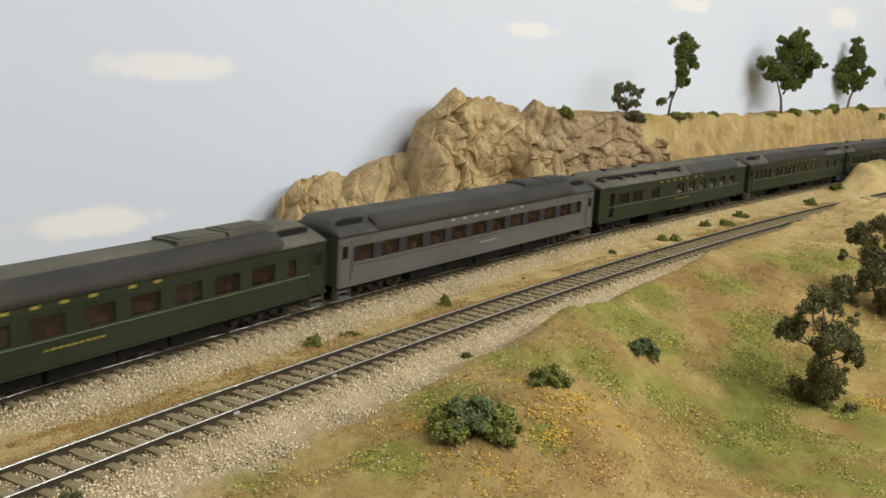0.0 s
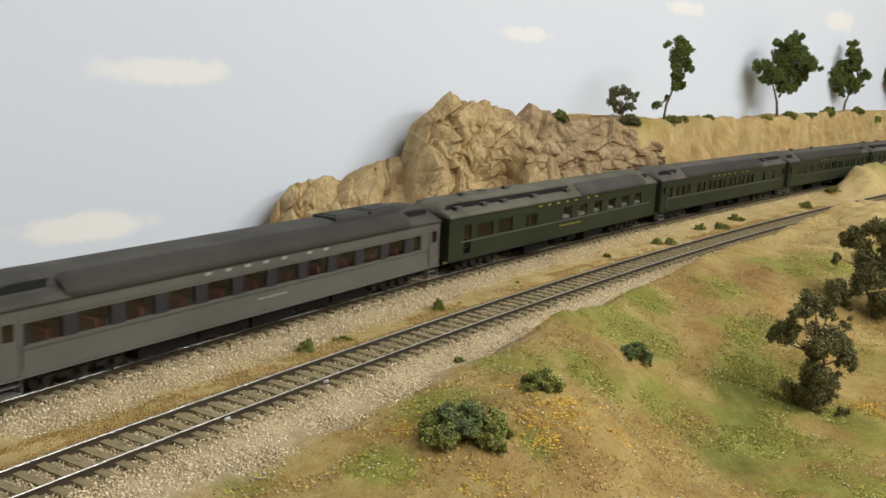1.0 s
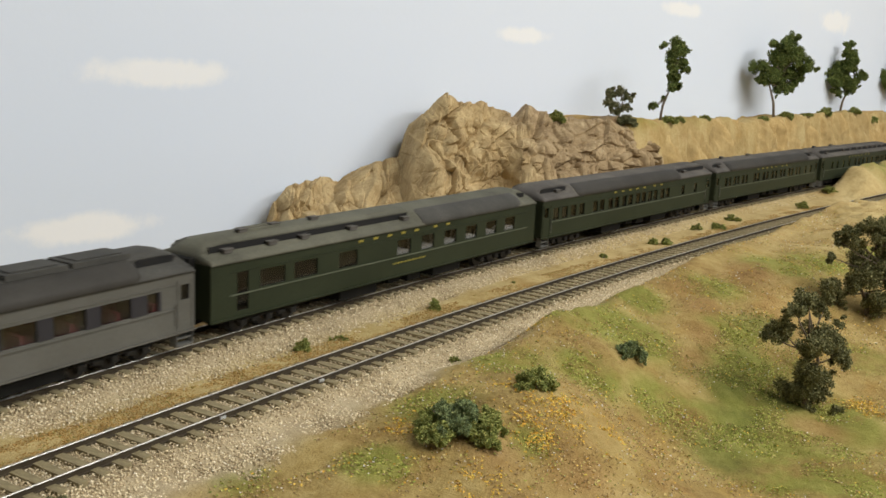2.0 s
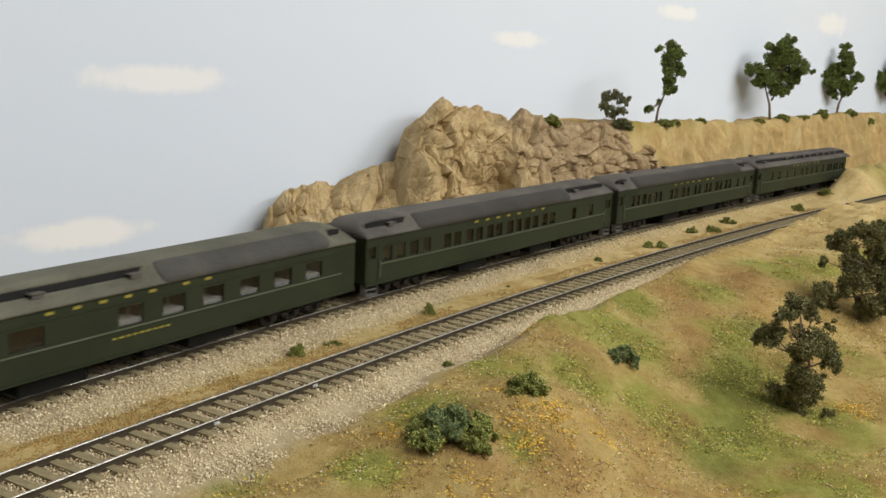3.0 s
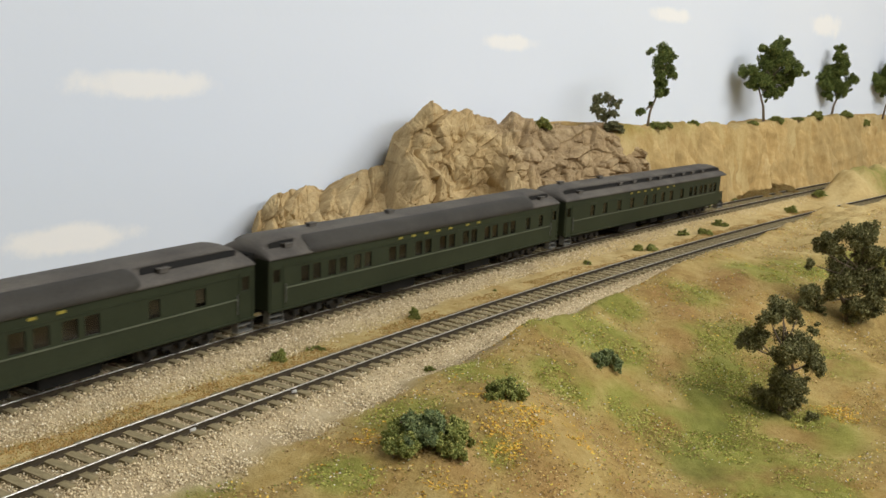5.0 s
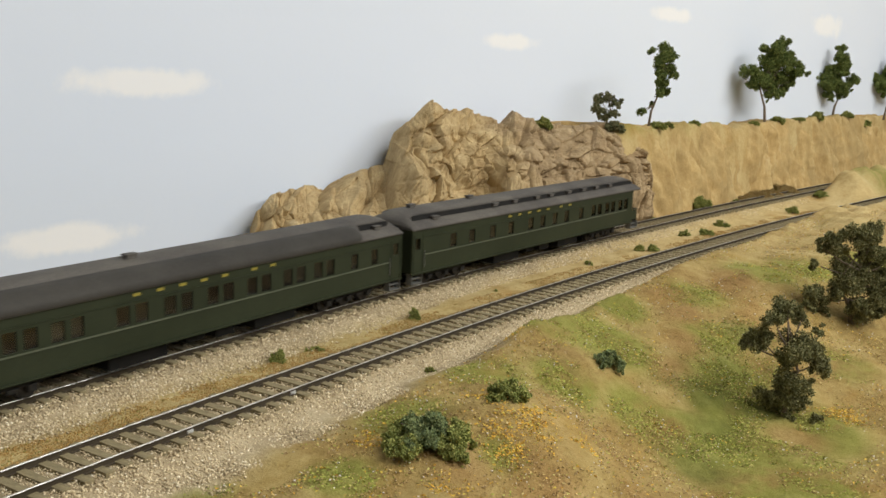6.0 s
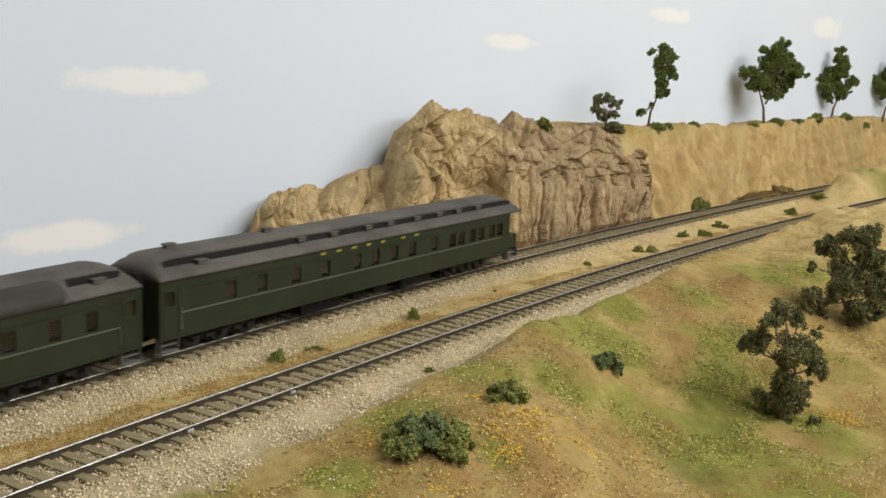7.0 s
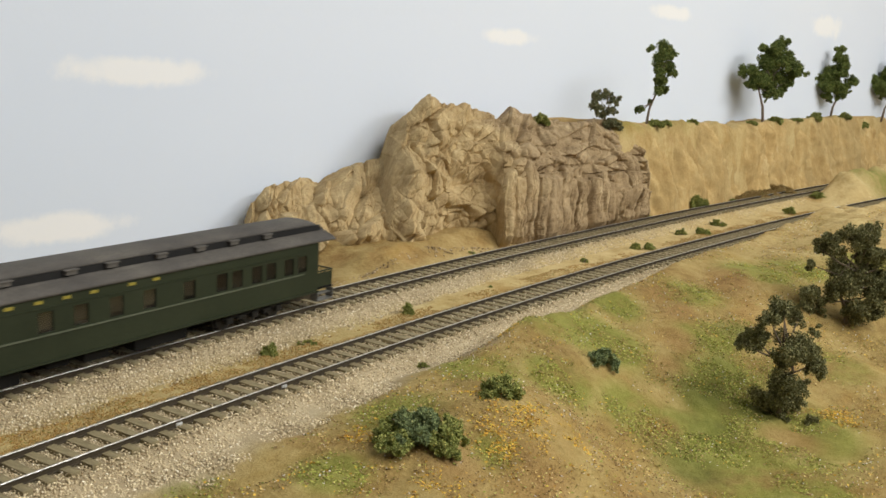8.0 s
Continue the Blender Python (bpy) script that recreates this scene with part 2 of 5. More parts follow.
def glass_material():
    mat = bpy.data.materials.new("clear_window_glass")
    mat.use_nodes = True
    t = mat.node_tree
    t.nodes.clear()
    out, mix = t.nodes.new("ShaderNodeOutputMaterial"), t.nodes.new("ShaderNodeMixShader")
    clear, gloss, fres = t.nodes.new("ShaderNodeBsdfTransparent"), t.nodes.new("ShaderNodeBsdfGlossy"), t.nodes.new("ShaderNodeLayerWeight")
    clear.inputs[0].default_value = (0.48, 0.48, 0.47, 1)
    gloss.inputs["Roughness"].default_value = 0.08
    fres.inputs[0].default_value = 0.5
    rise, level = t.nodes.new("ShaderNodeMath"), t.nodes.new("ShaderNodeMath")
    rise.operation, level.operation = "POWER", "MULTIPLY_ADD"
    rise.inputs[1].default_value, level.inputs[1].default_value, level.inputs[2].default_value = 4.0, 0.45, 0.09
    t.links.new(fres.outputs["Facing"], rise.inputs[0])
    t.links.new(rise.outputs[0], level.inputs[0])
    t.links.new(level.outputs[0], mix.inputs[0])
    t.links.new(clear.outputs[0], mix.inputs[1])
    t.links.new(gloss.outputs[0], mix.inputs[2])
    t.links.new(mix.outputs[0], out.inputs[0])
    return mat


M_GLASS = glass_material()


def rock_material():
    mat, b, co = base_material("tan_carved_rock", 0.9, 0, 0.2)
    broad = noise_node(mat, co, 11, 5, 0.65)
    streak = noise_node(mat, co, 70, 5, 0.7, (1.0, 1.0, 0.35))
    fine = noise_node(mat, co, 420, 4, 0.7)
    fac = math_node(mat, "ADD", math_node(mat, "MULTIPLY", streak, 0.82), math_node(mat, "MULTIPLY", fine, 0.18))
    tan = ramp_node(mat, fac, [(0.30, (0.255, 0.166, 0.072)), (0.45, (0.415, 0.297, 0.143)), (0.58, (0.515, 0.385, 0.198)), (0.74, (0.680, 0.540, 0.310))])
    brown = ramp_node(mat, fac, [(0.30, (0.165, 0.108, 0.054)), (0.45, (0.295, 0.207, 0.110)), (0.58, (0.400, 0.293, 0.162)), (0.74, (0.580, 0.450, 0.270))])
    sep = mat.node_tree.nodes.new("ShaderNodeSeparateXYZ")
    mat.node_tree.links.new(co, sep.inputs[0])
    grad = math_node(mat, "ADD", math_node(mat, "MULTIPLY", math_node(mat, "SUBTRACT", math_node(mat, "SUBTRACT", sep.outputs[0], math_node(mat, "MULTIPLY", sep.outputs[1], 1.0)), 0.375), 14.0), math_node(mat, "MULTIPLY", math_node(mat, "SUBTRACT", broad, 0.42), 3.0))
    grad_n = mat.node_tree.nodes.new("ShaderNodeClamp")
    mat.node_tree.links.new(grad, grad_n.inputs[0])
    col = mix_node(mat, grad_n.outputs[0], tan, brown)
    seam = math_node(mat, "ABSOLUTE", math_node(mat, "SUBTRACT", noise_node(mat, co, 34, 5, 0.6, (1.0, 1.0, 0.55)), 0.5))
    cleft = ramp_node(mat, seam, [(0.0, (1, 1, 1)), (0.022, (0, 0, 0))])
    # Crevice shade painted faintly along the clefts, besides their bump.
    col = mix_node(mat, math_node(mat, "MULTIPLY", cleft, 0.14), col, (0.12, 0.075, 0.036))
    chips = ramp_node(mat, noise_node(mat, co, 190, 3, 0.6, (1.0, 1.0, 0.5)), [(0.68, (0, 0, 0)), (0.73, (1, 1, 1))])
    col = mix_node(mat, math_node(mat, "MULTIPLY", chips, 0.55), col, (0.68, 0.55, 0.35))
    mat.node_tree.links.new(col, b.inputs["Base Color"])
    bump(mat, b, math_node(mat, "SUBTRACT", math_node(mat, "ADD", fine, math_node(mat, "MULTIPLY", streak, 1.4)), math_node(mat, "MULTIPLY", cleft, 0.4)), 0.6, 0.0012)
    return mat


def ground_material():
    mat, b, co = base_material("sandy_scenic_ground", 0.95, 0, 0.15)
    link = mat.node_tree.links.new

    def attr(name):
        a = mat.node_tree.nodes.new("ShaderNodeAttribute")
        a.attribute_name = name
        return a.outputs["Fac"]
    big, mid, fine, grit = noise_node(mat, co, 9, 4), noise_node(mat, co, 38, 5, 0.65), noise_node(mat, co, 260, 4, 0.7), noise_node(mat, co, 900, 3, 0.7)
    fac = math_node(mat, "ADD", math_node(mat, "MULTIPLY", mid, 0.55), math_node(mat, "ADD", math_node(mat, "MULTIPLY", fine, 0.28), math_node(mat, "MULTIPLY", grit, 0.17)))
    sand = ramp_node(mat, fac, [(0.34, (0.38, 0.264, 0.100)), (0.5, (0.53, 0.393, 0.176)), (0.66, (0.64, 0.513, 0.260))])
    earth = ramp_node(mat, fac, [(0.36, (0.210, 0.126, 0.042)), (0.5, (0.350, 0.234, 0.088)), (0.64, (0.465, 0.336, 0.146))])
    gravel = ramp_node(mat, fac, [(0.32, (0.26, 0.198, 0.115)), (0.5, (0.42, 0.335, 0.205)), (0.68, (0.56, 0.465, 0.300))])
    grass = ramp_node(mat, fac, [(0.32, (0.112, 0.122, 0.020)), (0.5, (0.202, 0.206, 0.040)), (0.68, (0.305, 0.298, 0.078))])
    front, bed, green = attr("front"), attr("bed"), attr("green")
    col = mix_node(mat, front, sand, earth)
    g = math_node(mat, "MULTIPLY", green, ramp_node(mat, math_node(mat, "ADD", math_node(mat, "MULTIPLY", big, 0.5), math_node(mat, "MULTIPLY", mid, 0.5)), [(0.36, (0, 0, 0)), (0.50, (1, 1, 1))]))
    gold = ramp_node(mat, fac, [(0.32, (0.26, 0.145, 0.035)), (0.5, (0.40, 0.24, 0.07)), (0.68, (0.50, 0.33, 0.13))])
    patch = ramp_node(mat, noise_node(mat, co, 24, 4, 0.6, (1.0, 1.3, 1.0)), [(0.55, (0, 0, 0)), (0.70, (1, 1, 1))])
    col = mix_node(mat, math_node(mat, "MULTIPLY", patch, 0.6), col, gold)
    rust = ramp_node(mat, noise_node(mat, co, 15, 4, 0.65), [(0.52, (0, 0, 0)), (0.66, (1, 1, 1))])
    col = mix_node(mat, math_node(mat, "MULTIPLY", math_node(mat, "MULTIPLY", rust, front), 0.7), col, ramp_node(mat, fac, [(0.36, (0.22, 0.105, 0.034)), (0.64, (0.42, 0.235, 0.085))]))
    col = mix_node(mat, math_node(mat, "MULTIPLY", g, 0.88), col, grass)
    # Olive flock, with the hollow's shade put into its darker colour.
    olive = ramp_node(mat, fac, [(0.32, (0.070, 0.080, 0.016)), (0.5, (0.135, 0.142, 0.030)), (0.68, (0.230, 0.222, 0.060))])
    soil = ramp_node(mat, fac, [(0.32, (0.170, 0.090, 0.030)), (0.5, (0.290, 0.170, 0.062)), (0.68, (0.400, 0.255, 0.105))])
    col = mix_node(mat, math_node(mat, "MULTIPLY", attr("rust"), 0.75), col, soil)
    col = mix_node(mat, math_node(mat, "MULTIPLY", attr("dark"), 0.80), col, olive)
    col = mix_node(mat, bed, col, gravel)
    link(col, b.inputs["Base Color"])
    bump(mat, b, math_node(mat, "ADD", fine, math_node(mat, "MULTIPLY", grit, 0.6)), 0.8, 0.0011)
    return mat


def bank_material():
    mat, b, co = base_material("ochre_earth_bank", 0.95, 0, 0.15)
    broad, streak, fine = noise_node(mat, co, 14, 4, 0.6), noise_node(mat, co, 75, 4, 0.65, (1.0, 1.0, 0.18)), noise_node(mat, co, 520, 3, 0.7)
    fac = math_node(mat, "ADD", math_node(mat, "MULTIPLY", streak, 0.5), math_node(mat, "ADD", math_node(mat, "MULTIPLY", fine, 0.25), math_node(mat, "MULTIPLY", broad, 0.25)))
    tan = ramp_node(mat, fac, [(0.34, (0.30, 0.190, 0.070)), (0.5, (0.47, 0.325, 0.135)), (0.64, (0.62, 0.470, 0.225))])
    dull = ramp_node(mat, fac, [(0.34, (0.25, 0.165, 0.062)), (0.64, (0.46, 0.335, 0.150))])
    col = mix_node(mat, ramp_node(mat, broad, [(0.42, (0, 0, 0)), (0.60, (1, 1, 1))]), tan, dull)
    chalk = ramp_node(mat, noise_node(mat, co, 46, 4, 0.7, (1.0, 1.0, 0.4)), [(0.62, (0, 0, 0)), (0.72, (1, 1, 1))])
    col = mix_node(mat, math_node(mat, "MULTIPLY", chalk, 0.45), col, (0.72, 0.58, 0.33))
    mat.node_tree.links.new(col, b.inputs["Base Color"])
    bump(mat, b, fac, 0.7, 0.0012)
    return mat


CLOUDS = [(0.266, 0.106, 0.060, 0.0105), (0.217, 0.010, 0.055, 0.0105), (0.631, 0.143, 0.042, 0.0085), (0.897, 0.180, 0.046, 0.0090), (1.297, 0.185, 0.058, 0.0165)]


def sky_paint():
    """Pale sky with a few hand-painted clouds, u along the wall and w up."""
    mat, b, co = base_material("painted_sky", 0.75, 0, 0.25)
    link = mat.node_tree.links.new
    sep = mat.node_tree.nodes.new("ShaderNodeSeparateXYZ")
    link(co, sep.inputs[0])
    warp = math_node(mat, "SUBTRACT", noise_node(mat, co, 34, 5, 0.65), 0.5)
    soft = noise_node(mat, co, 2.6, 3, 0.5)
    cover = None
    for u, w, a, h in CLOUDS:
        du = math_node(mat, "DIVIDE", math_node(mat, "SUBTRACT", sep.outputs[0], u), a)
        dw = math_node(mat, "DIVIDE", math_node(mat, "SUBTRACT", sep.outputs[2], w), h)
        d = math_node(mat, "SQRT", math_node(mat, "ADD", math_node(mat, "MULTIPLY", du, du), math_node(mat, "MULTIPLY", dw, dw)))
        d = math_node(mat, "ADD", d, math_node(mat, "MULTIPLY", warp, 1.5))
        m = mat.node_tree.nodes.new("ShaderNodeMapRange")
        m.interpolation_type = "SMOOTHSTEP"
        for i, v in ((1, 1.10), (2, 0.45), (3, 0.0), (4, 1.0)):
            m.inputs[i].default_value = v
        link(d, m.inputs[0])
        cover = m.outputs[0] if cover is None else math_node(mat, "MAXIMUM", cover, m.outputs[0])
    height = mat.node_tree.nodes.new("ShaderNodeMapRange")
    for i, v in ((1, -0.05), (2, 0.35)):
        height.inputs[i].default_value = v
    link(math_node(mat, "ADD", sep.outputs[2], math_node(mat, "MULTIPLY", math_node(mat, "SUBTRACT", soft, 0.5), 0.25)), height.inputs[0])
    sky = ramp_node(mat, height.outputs[0], [(0.0, (0.67, 0.735, 0.830)), (0.5, (0.73, 0.78, 0.862)), (1.0, (0.772, 0.81, 0.870))])
    col = mix_node(mat, math_node(mat, "MULTIPLY", cover, 0.9), sky, (0.890, 0.885, 0.875))
    link(col, b.inputs["Base Color"])
    bump(mat, b, noise_node(mat, co, 160, 3), 0.08, 0.001)
    return mat


# ---------------------------------------------------------------- building helpers
def mesh_of(name, bm, material, smooth_faces=False):
    bmesh.ops.recalc_face_normals(bm, faces=bm.faces)
    me = bpy.data.meshes.new(name)
    bm.to_mesh(me)
    bm.free()
    for m in (material if isinstance(material, (list, tuple)) else [material]):
        me.materials.append(m)
    if smooth_faces:
        me.polygons.foreach_set("use_smooth", [True] * len(me.polygons))
    return me


def part(name, bm, material, parent=None, label="", smooth_faces=False):
    """Links a bmesh, or a ready mesh, as one object under a thing or a part."""
    me = bm if isinstance(bm, bpy.types.Mesh) else mesh_of(name, bm, material, smooth_faces)
    ob = new(name, me)
    if parent is not None:
        ob.parent = parent
    if label:
        tagged(ob, label)
    return ob


def add_box(bm, x0, x1, y0, y1, z0, z1, bevel=0.0, mat=0):
    got = bmesh.ops.create_cube(bm, size=1, matrix=Matrix.Translation(((x0 + x1) / 2, (y0 + y1) / 2, (z0 + z1) / 2)) @ Matrix.Diagonal((x1 - x0, y1 - y0, z1 - z0, 1)))
    faces = {f for v in got["verts"] for f in v.link_faces}
    for f in faces:
        f.material_index = mat
    if bevel:
        edges = list({e for v in got["verts"] for e in v.link_edges})
        bmesh.ops.bevel(bm, geom=edges, offset=bevel, segments=2, affect="EDGES", profile=0.6)
    return bm


def boxes(*rows, bevel=0.0):
    bm = bmesh.new()
    for r in rows:
        add_box(bm, *r, bevel=bevel)
    return bm


def tube(bm, points, radii, sides=6):
    """A tapered tube through points."""
    rings = []
    for i, p in enumerate(points):
        d = (Vector(points[min(i + 1, len(points) - 1)]) - Vector(points[max(i - 1, 0)])).normalized()
        a = d.orthogonal().normalized()
        b = d.cross(a)
        rings.append([bm.verts.new(Vector(p) + radii[i] * (math.cos(k * math.tau / sides) * a + math.sin(k * math.tau / sides) * b)) for k in range(sides)])
    for r0, r1 in zip(rings, rings[1:]):
        for k in range(sides):
            bm.faces.new((r0[k], r0[(k + 1) % sides], r1[(k + 1) % sides], r1[k]))
    bm.faces.new(rings[0][::-1])
    bm.faces.new(rings[-1])
    return bm


def disc(bm, x, y0, y1, z, r, sides=20):
    """A solid wheel or drum whose axle runs across the track."""
    m = Matrix.Translation((x, (y0 + y1) / 2, z)) @ Matrix.Rotation(math.pi / 2, 4, "X")
    bmesh.ops.create_cone(bm, cap_ends=True, segments=sides, radius1=r, radius2=r, depth=abs(y1 - y0), matrix=m)
    return bm


def loose(name, centres, sizes, material, rng, flat=1.0, leaf=False):
    """Many small pieces in one mesh: stones as squat eight-sided grains, leaves as bent flakes."""
    n = len(centres)
    if leaf:
        v0 = np.array([(-0.5, -0.35, 0), (0.5, -0.3, 0.12), (0.42, 0.4, -0.05), (-0.4, 0.42, 0.16)])
        f0 = np.array([(0, 1, 2), (0, 2, 3)])
    else:
        v0 = np.array([(0.6, 0, 0), (-0.5, 0.1, 0), (0, 0.55, 0), (0.08, -0.6, 0), (0, 0, 0.5), (0.05, 0, -0.5)])
        f0 = np.array([(0, 2, 4), (2, 1, 4), (1, 3, 4), (3, 0, 4), (2, 0, 5), (1, 2, 5), (3, 1, 5), (0, 3, 5)])
    q = rng.normal(size=(n, 4))
    q /= np.linalg.norm(q, axis=1, keepdims=True)
    w, x, y, z = q.T
    rot = np.stack([1 - 2 * (y * y + z * z), 2 * (x * y - z * w), 2 * (x * z + y * w), 2 * (x * y + z * w), 1 - 2 * (x * x + z * z), 2 * (y * z - x * w), 2 * (x * z - y * w), 2 * (y * z + x * w), 1 - 2 * (x * x + y * y)], -1).reshape(n, 3, 3)
    pts = v0[None] * (1 + 0.35 * rng.uniform(-1, 1, (n, len(v0), 3))) * sizes[:, None, None]
    pts = np.einsum("nij,nkj->nki", rot, pts)
    pts[:, :, 2] *= flat
    verts = (pts + centres[:, None]).reshape(-1, 3)
    faces = (f0[None] + np.arange(n)[:, None, None] * len(v0)).reshape(-1, 3)
    me = bpy.data.meshes.new(name)
    me.vertices.add(len(verts))
    me.vertices.foreach_set("co", verts.astype(np.float32).ravel())
    me.loops.add(len(faces) * 3)
    me.loops.foreach_set("vertex_index", faces.astype(np.int32).ravel())
    me.polygons.add(len(faces))
    me.polygons.foreach_set("loop_start", np.arange(0, len(faces) * 3, 3, dtype=np.int32))
    me.update(calc_edges=True)
    me.materials.append(material)
    return me

# ---------------------------------------------------------------- the room and the painted wall
M_ROOM = grained("plain_room_paint", [(0.3, (0.47, 0.455, 0.43)), (0.7, (0.55, 0.535, 0.505))], 3, 60, 0.85)
M_FLOOR = grained("grey_room_carpet", [(0.3, (0.16, 0.15, 0.14)), (0.7, (0.25, 0.24, 0.22))], 8, 300, 0.95)
M_FIXTURE = grained("white_enamel", [(0.3, (0.78, 0.78, 0.77)), (0.7, (0.84, 0.84, 0.83))], 20, None, 0.4)
FLOOR = -1.15
WALL_TURN = math.degrees(math.atan(WALL_SLOPE))


def structure(name, bm, material, m, label, smooth_faces=False):
    ob = part(name, bm, material, None, label, smooth_faces)
    ob.matrix_world = m
    return tagged(ob, kind="structure")


structure("wall_backdrop", boxes((-2.7, 3.9, 0, 0.02, FLOOR, CEILING)), sky_paint(), pose(0, WALL_Y, 0, 0, 0, WALL_TURN), "pale sky-blue painted backdrop wall with soft clouds")
structure("wall_west", boxes((-0.06, 0, -3.3, 0.9, FLOOR, CEILING)), M_ROOM, pose(-2.5, 0, 0), "plain off-white room wall")
structure("wall_east", boxes((0, 0.06, -3.3, 0.2, FLOOR, CEILING)), M_ROOM, pose(3.6, 0, 0), "plain off-white room wall")
structure("wall_south", boxes((-2.6, 3.7, -0.06, 0, FLOOR, CEILING)), M_ROOM, pose(0, -3.2, 0), "plain off-white room wall")
structure("floor", boxes((-2.7, 3.9, -3.4, 1.0, FLOOR - 0.05, FLOOR)), M_FLOOR, pose(0, 0, 0), "grey carpeted room floor")
structure("ceiling", boxes((-2.7, 3.9, -3.4, 1.0, CEILING, CEILING + 0.05)), M_ROOM, pose(0, 0, 0), "plain off-white ceiling")


def ceiling_light(x, y):
    ob = tagged(new("ceiling_light"), "assumed white enamel fluorescent ceiling light fixture, out of view", "light", "ceiling lights")
    ob.matrix_world = pose(x, y, CEILING)
    bm = boxes((-0.62, 0.62, -0.28, 0.28, -0.03, 0), (-0.62, 0.62, -0.28, -0.265, -0.07, -0.03), (-0.62, 0.62, 0.265, 0.28, -0.07, -0.03))
    part("housing", bm, M_FIXTURE, ob)
    for yy in (-0.18, -0.06, 0.06, 0.18):
        bm = bmesh.new()
        tube(bm, [(-0.59, yy, -0.05), (0.59, yy, -0.05)], [0.013, 0.013], 10)
        part("tube", bm, M_FIXTURE, ob, "white glass tube", True)


# Housings for all three lamps, the added fill at the left too.
for (lx, ly), _ in LAMPS:
    ceiling_light(lx, ly)


# ---------------------------------------------------------------- the ground sheet
def build_ground():
    xs = np.concatenate([np.arange(-1.25, -0.15, 0.03), np.arange(-0.15, 0.60, 0.0022), np.arange(0.60, 1.60, 0.0035), np.arange(1.6, 2.36, 0.03)])
    ts = np.concatenate([np.arange(0, 0.30, 0.02), np.arange(0.30, 0.46, 0.004), np.arange(0.46, 1.0, 0.0034), [1.0]])
    X = np.repeat(xs[:, None], len(ts), 1)
    lo, hi = -0.62, WALL_Y + WALL_SLOPE * X - 0.002
    Y = lo + (hi - lo) * ts[None]
    Z = land(X, Y)
    flat = [Vector(p) for p in np.stack([X, Y, Z], -1).reshape(-1, 3).tolist()]
    rough = np.array([noise.fractal(p * 34, 0.8, 2.1, 4) for p in flat]).reshape(X.shape)
    small = np.array([noise.noise(p * 240) for p in flat]).reshape(X.shape)
    yn, yf = np.interp(X, NEAR[:, 1], NEAR[:, 2]), np.interp(X, FAR[:, 1], FAR[:, 2])
    vn, vf = Y - yn, Y - yf
    off = np.minimum(np.abs(vn), np.abs(vf))
    calm = smooth(0.018, 0.045, off)
    steep = smooth(0.004, 0.02, Z - rail_z(X)) * smooth(0.55, 0.62, X)
    Z = Z + calm * (0.0022 * (1 + 1.3 * steep) * rough + 0.0005 * small * (1 - steep)) + 0.0003 * small * (1 - steep)
    front = smooth(-0.028, -0.05, vn)
    earthy = np.clip(front + 0.9 * smooth(0.018, 0.034, vf) * smooth(0.68, 0.6, X) + 0.35 * smooth(0.012, 0.03, vf) * smooth(0.6, 0.7, X), 0, 1)
    earthy = earthy * (1 - 0.75 * front * smooth(0.36, 0.62, X + 0.5 * (vn + 0.05)))
    bank = smooth(0.0, 0.045, Z - rail_z(X))
    bed = np.clip(np.maximum(smooth(0.036, 0.020, np.abs(vn + 0.010) + 0.006 * rough + 0.014 * smooth(0.22, 0.55, X)), smooth(0.030, 0.015, np.abs(vf + 0.004) + 0.006 * rough + 0.010 * smooth(0.22, 0.55, X))), 0, 1) * (1 - 0.75 * smooth(0.45, 0.9, X))
    green = np.clip(turf(X, Y, "green") * 1.8 + 0.20 * front * smooth(0.9, 0.45, X) + 0.7 * bank * smooth(0.062, 0.075, Z) * (vf > 0.03) + 0.18 * (1 - front) * smooth(0.5, 0.2, X), 0, 1)
    n, m = X.shape
    idx = np.arange(n * m).reshape(n, m)
    quads = np.stack([idx[:-1, :-1], idx[1:, :-1], idx[1:, 1:], idx[:-1, 1:]], -1).reshape(-1, 4)
    me = bpy.data.meshes.new("ground")
    me.vertices.add(n * m)
    me.vertices.foreach_set("co", np.stack([X, Y, Z], -1).astype(np.float32).ravel())
    me.loops.add(len(quads) * 4)
    me.loops.foreach_set("vertex_index", quads.astype(np.int32).ravel())
    me.polygons.add(len(quads))
    me.polygons.foreach_set("loop_start", np.arange(0, len(quads) * 4, 4, dtype=np.int32))
    me.update(calc_edges=True)
    me.polygons.foreach_set("use_smooth", [True] * len(quads))
    patchy = np.clip(1.1 + 0.9 * rough, 0, 1.3)
    for name, vals in (("front", earthy), ("bed", bed), ("green", green), ("dark", np.clip(turf(X, Y, "dark") * patchy, 0, 1)), ("rust", np.clip(turf(X, Y, "rust") * patchy, 0, 1))):
        a = me.attributes.new(name, "FLOAT", "POINT")
        a.data.foreach_set("value", vals.astype(np.float32).ravel())
    me.materials.append(ground_material())
    tagged(new("ground", me), "sandy tan scenic ground with grassy foreground hills", kind="structure")


build_ground()
structure("layout_fascia", boxes((-1.25, 2.35, -0.02, 0, -0.32, -0.045)), M_FIXTURE, pose(0, -0.622, 0), "plain white board along the layout edge")


for bx in (-1.25, 2.33):
    structure("layout_end_board", boxes((0, 0.02, -0.60, WALL_Y + WALL_SLOPE * bx - 0.03, -0.32, -0.045)), M_FIXTURE, pose(bx, 0, 0), "plain white board across the layout end")
for bx in (-1.15, 0.5, 2.2):
    structure("layout_leg", boxes((-0.03, 0.03, -0.03, 0.03, FLOOR, -0.32)), M_FIXTURE, pose(bx, -0.57, 0), "square white leg under the layout")


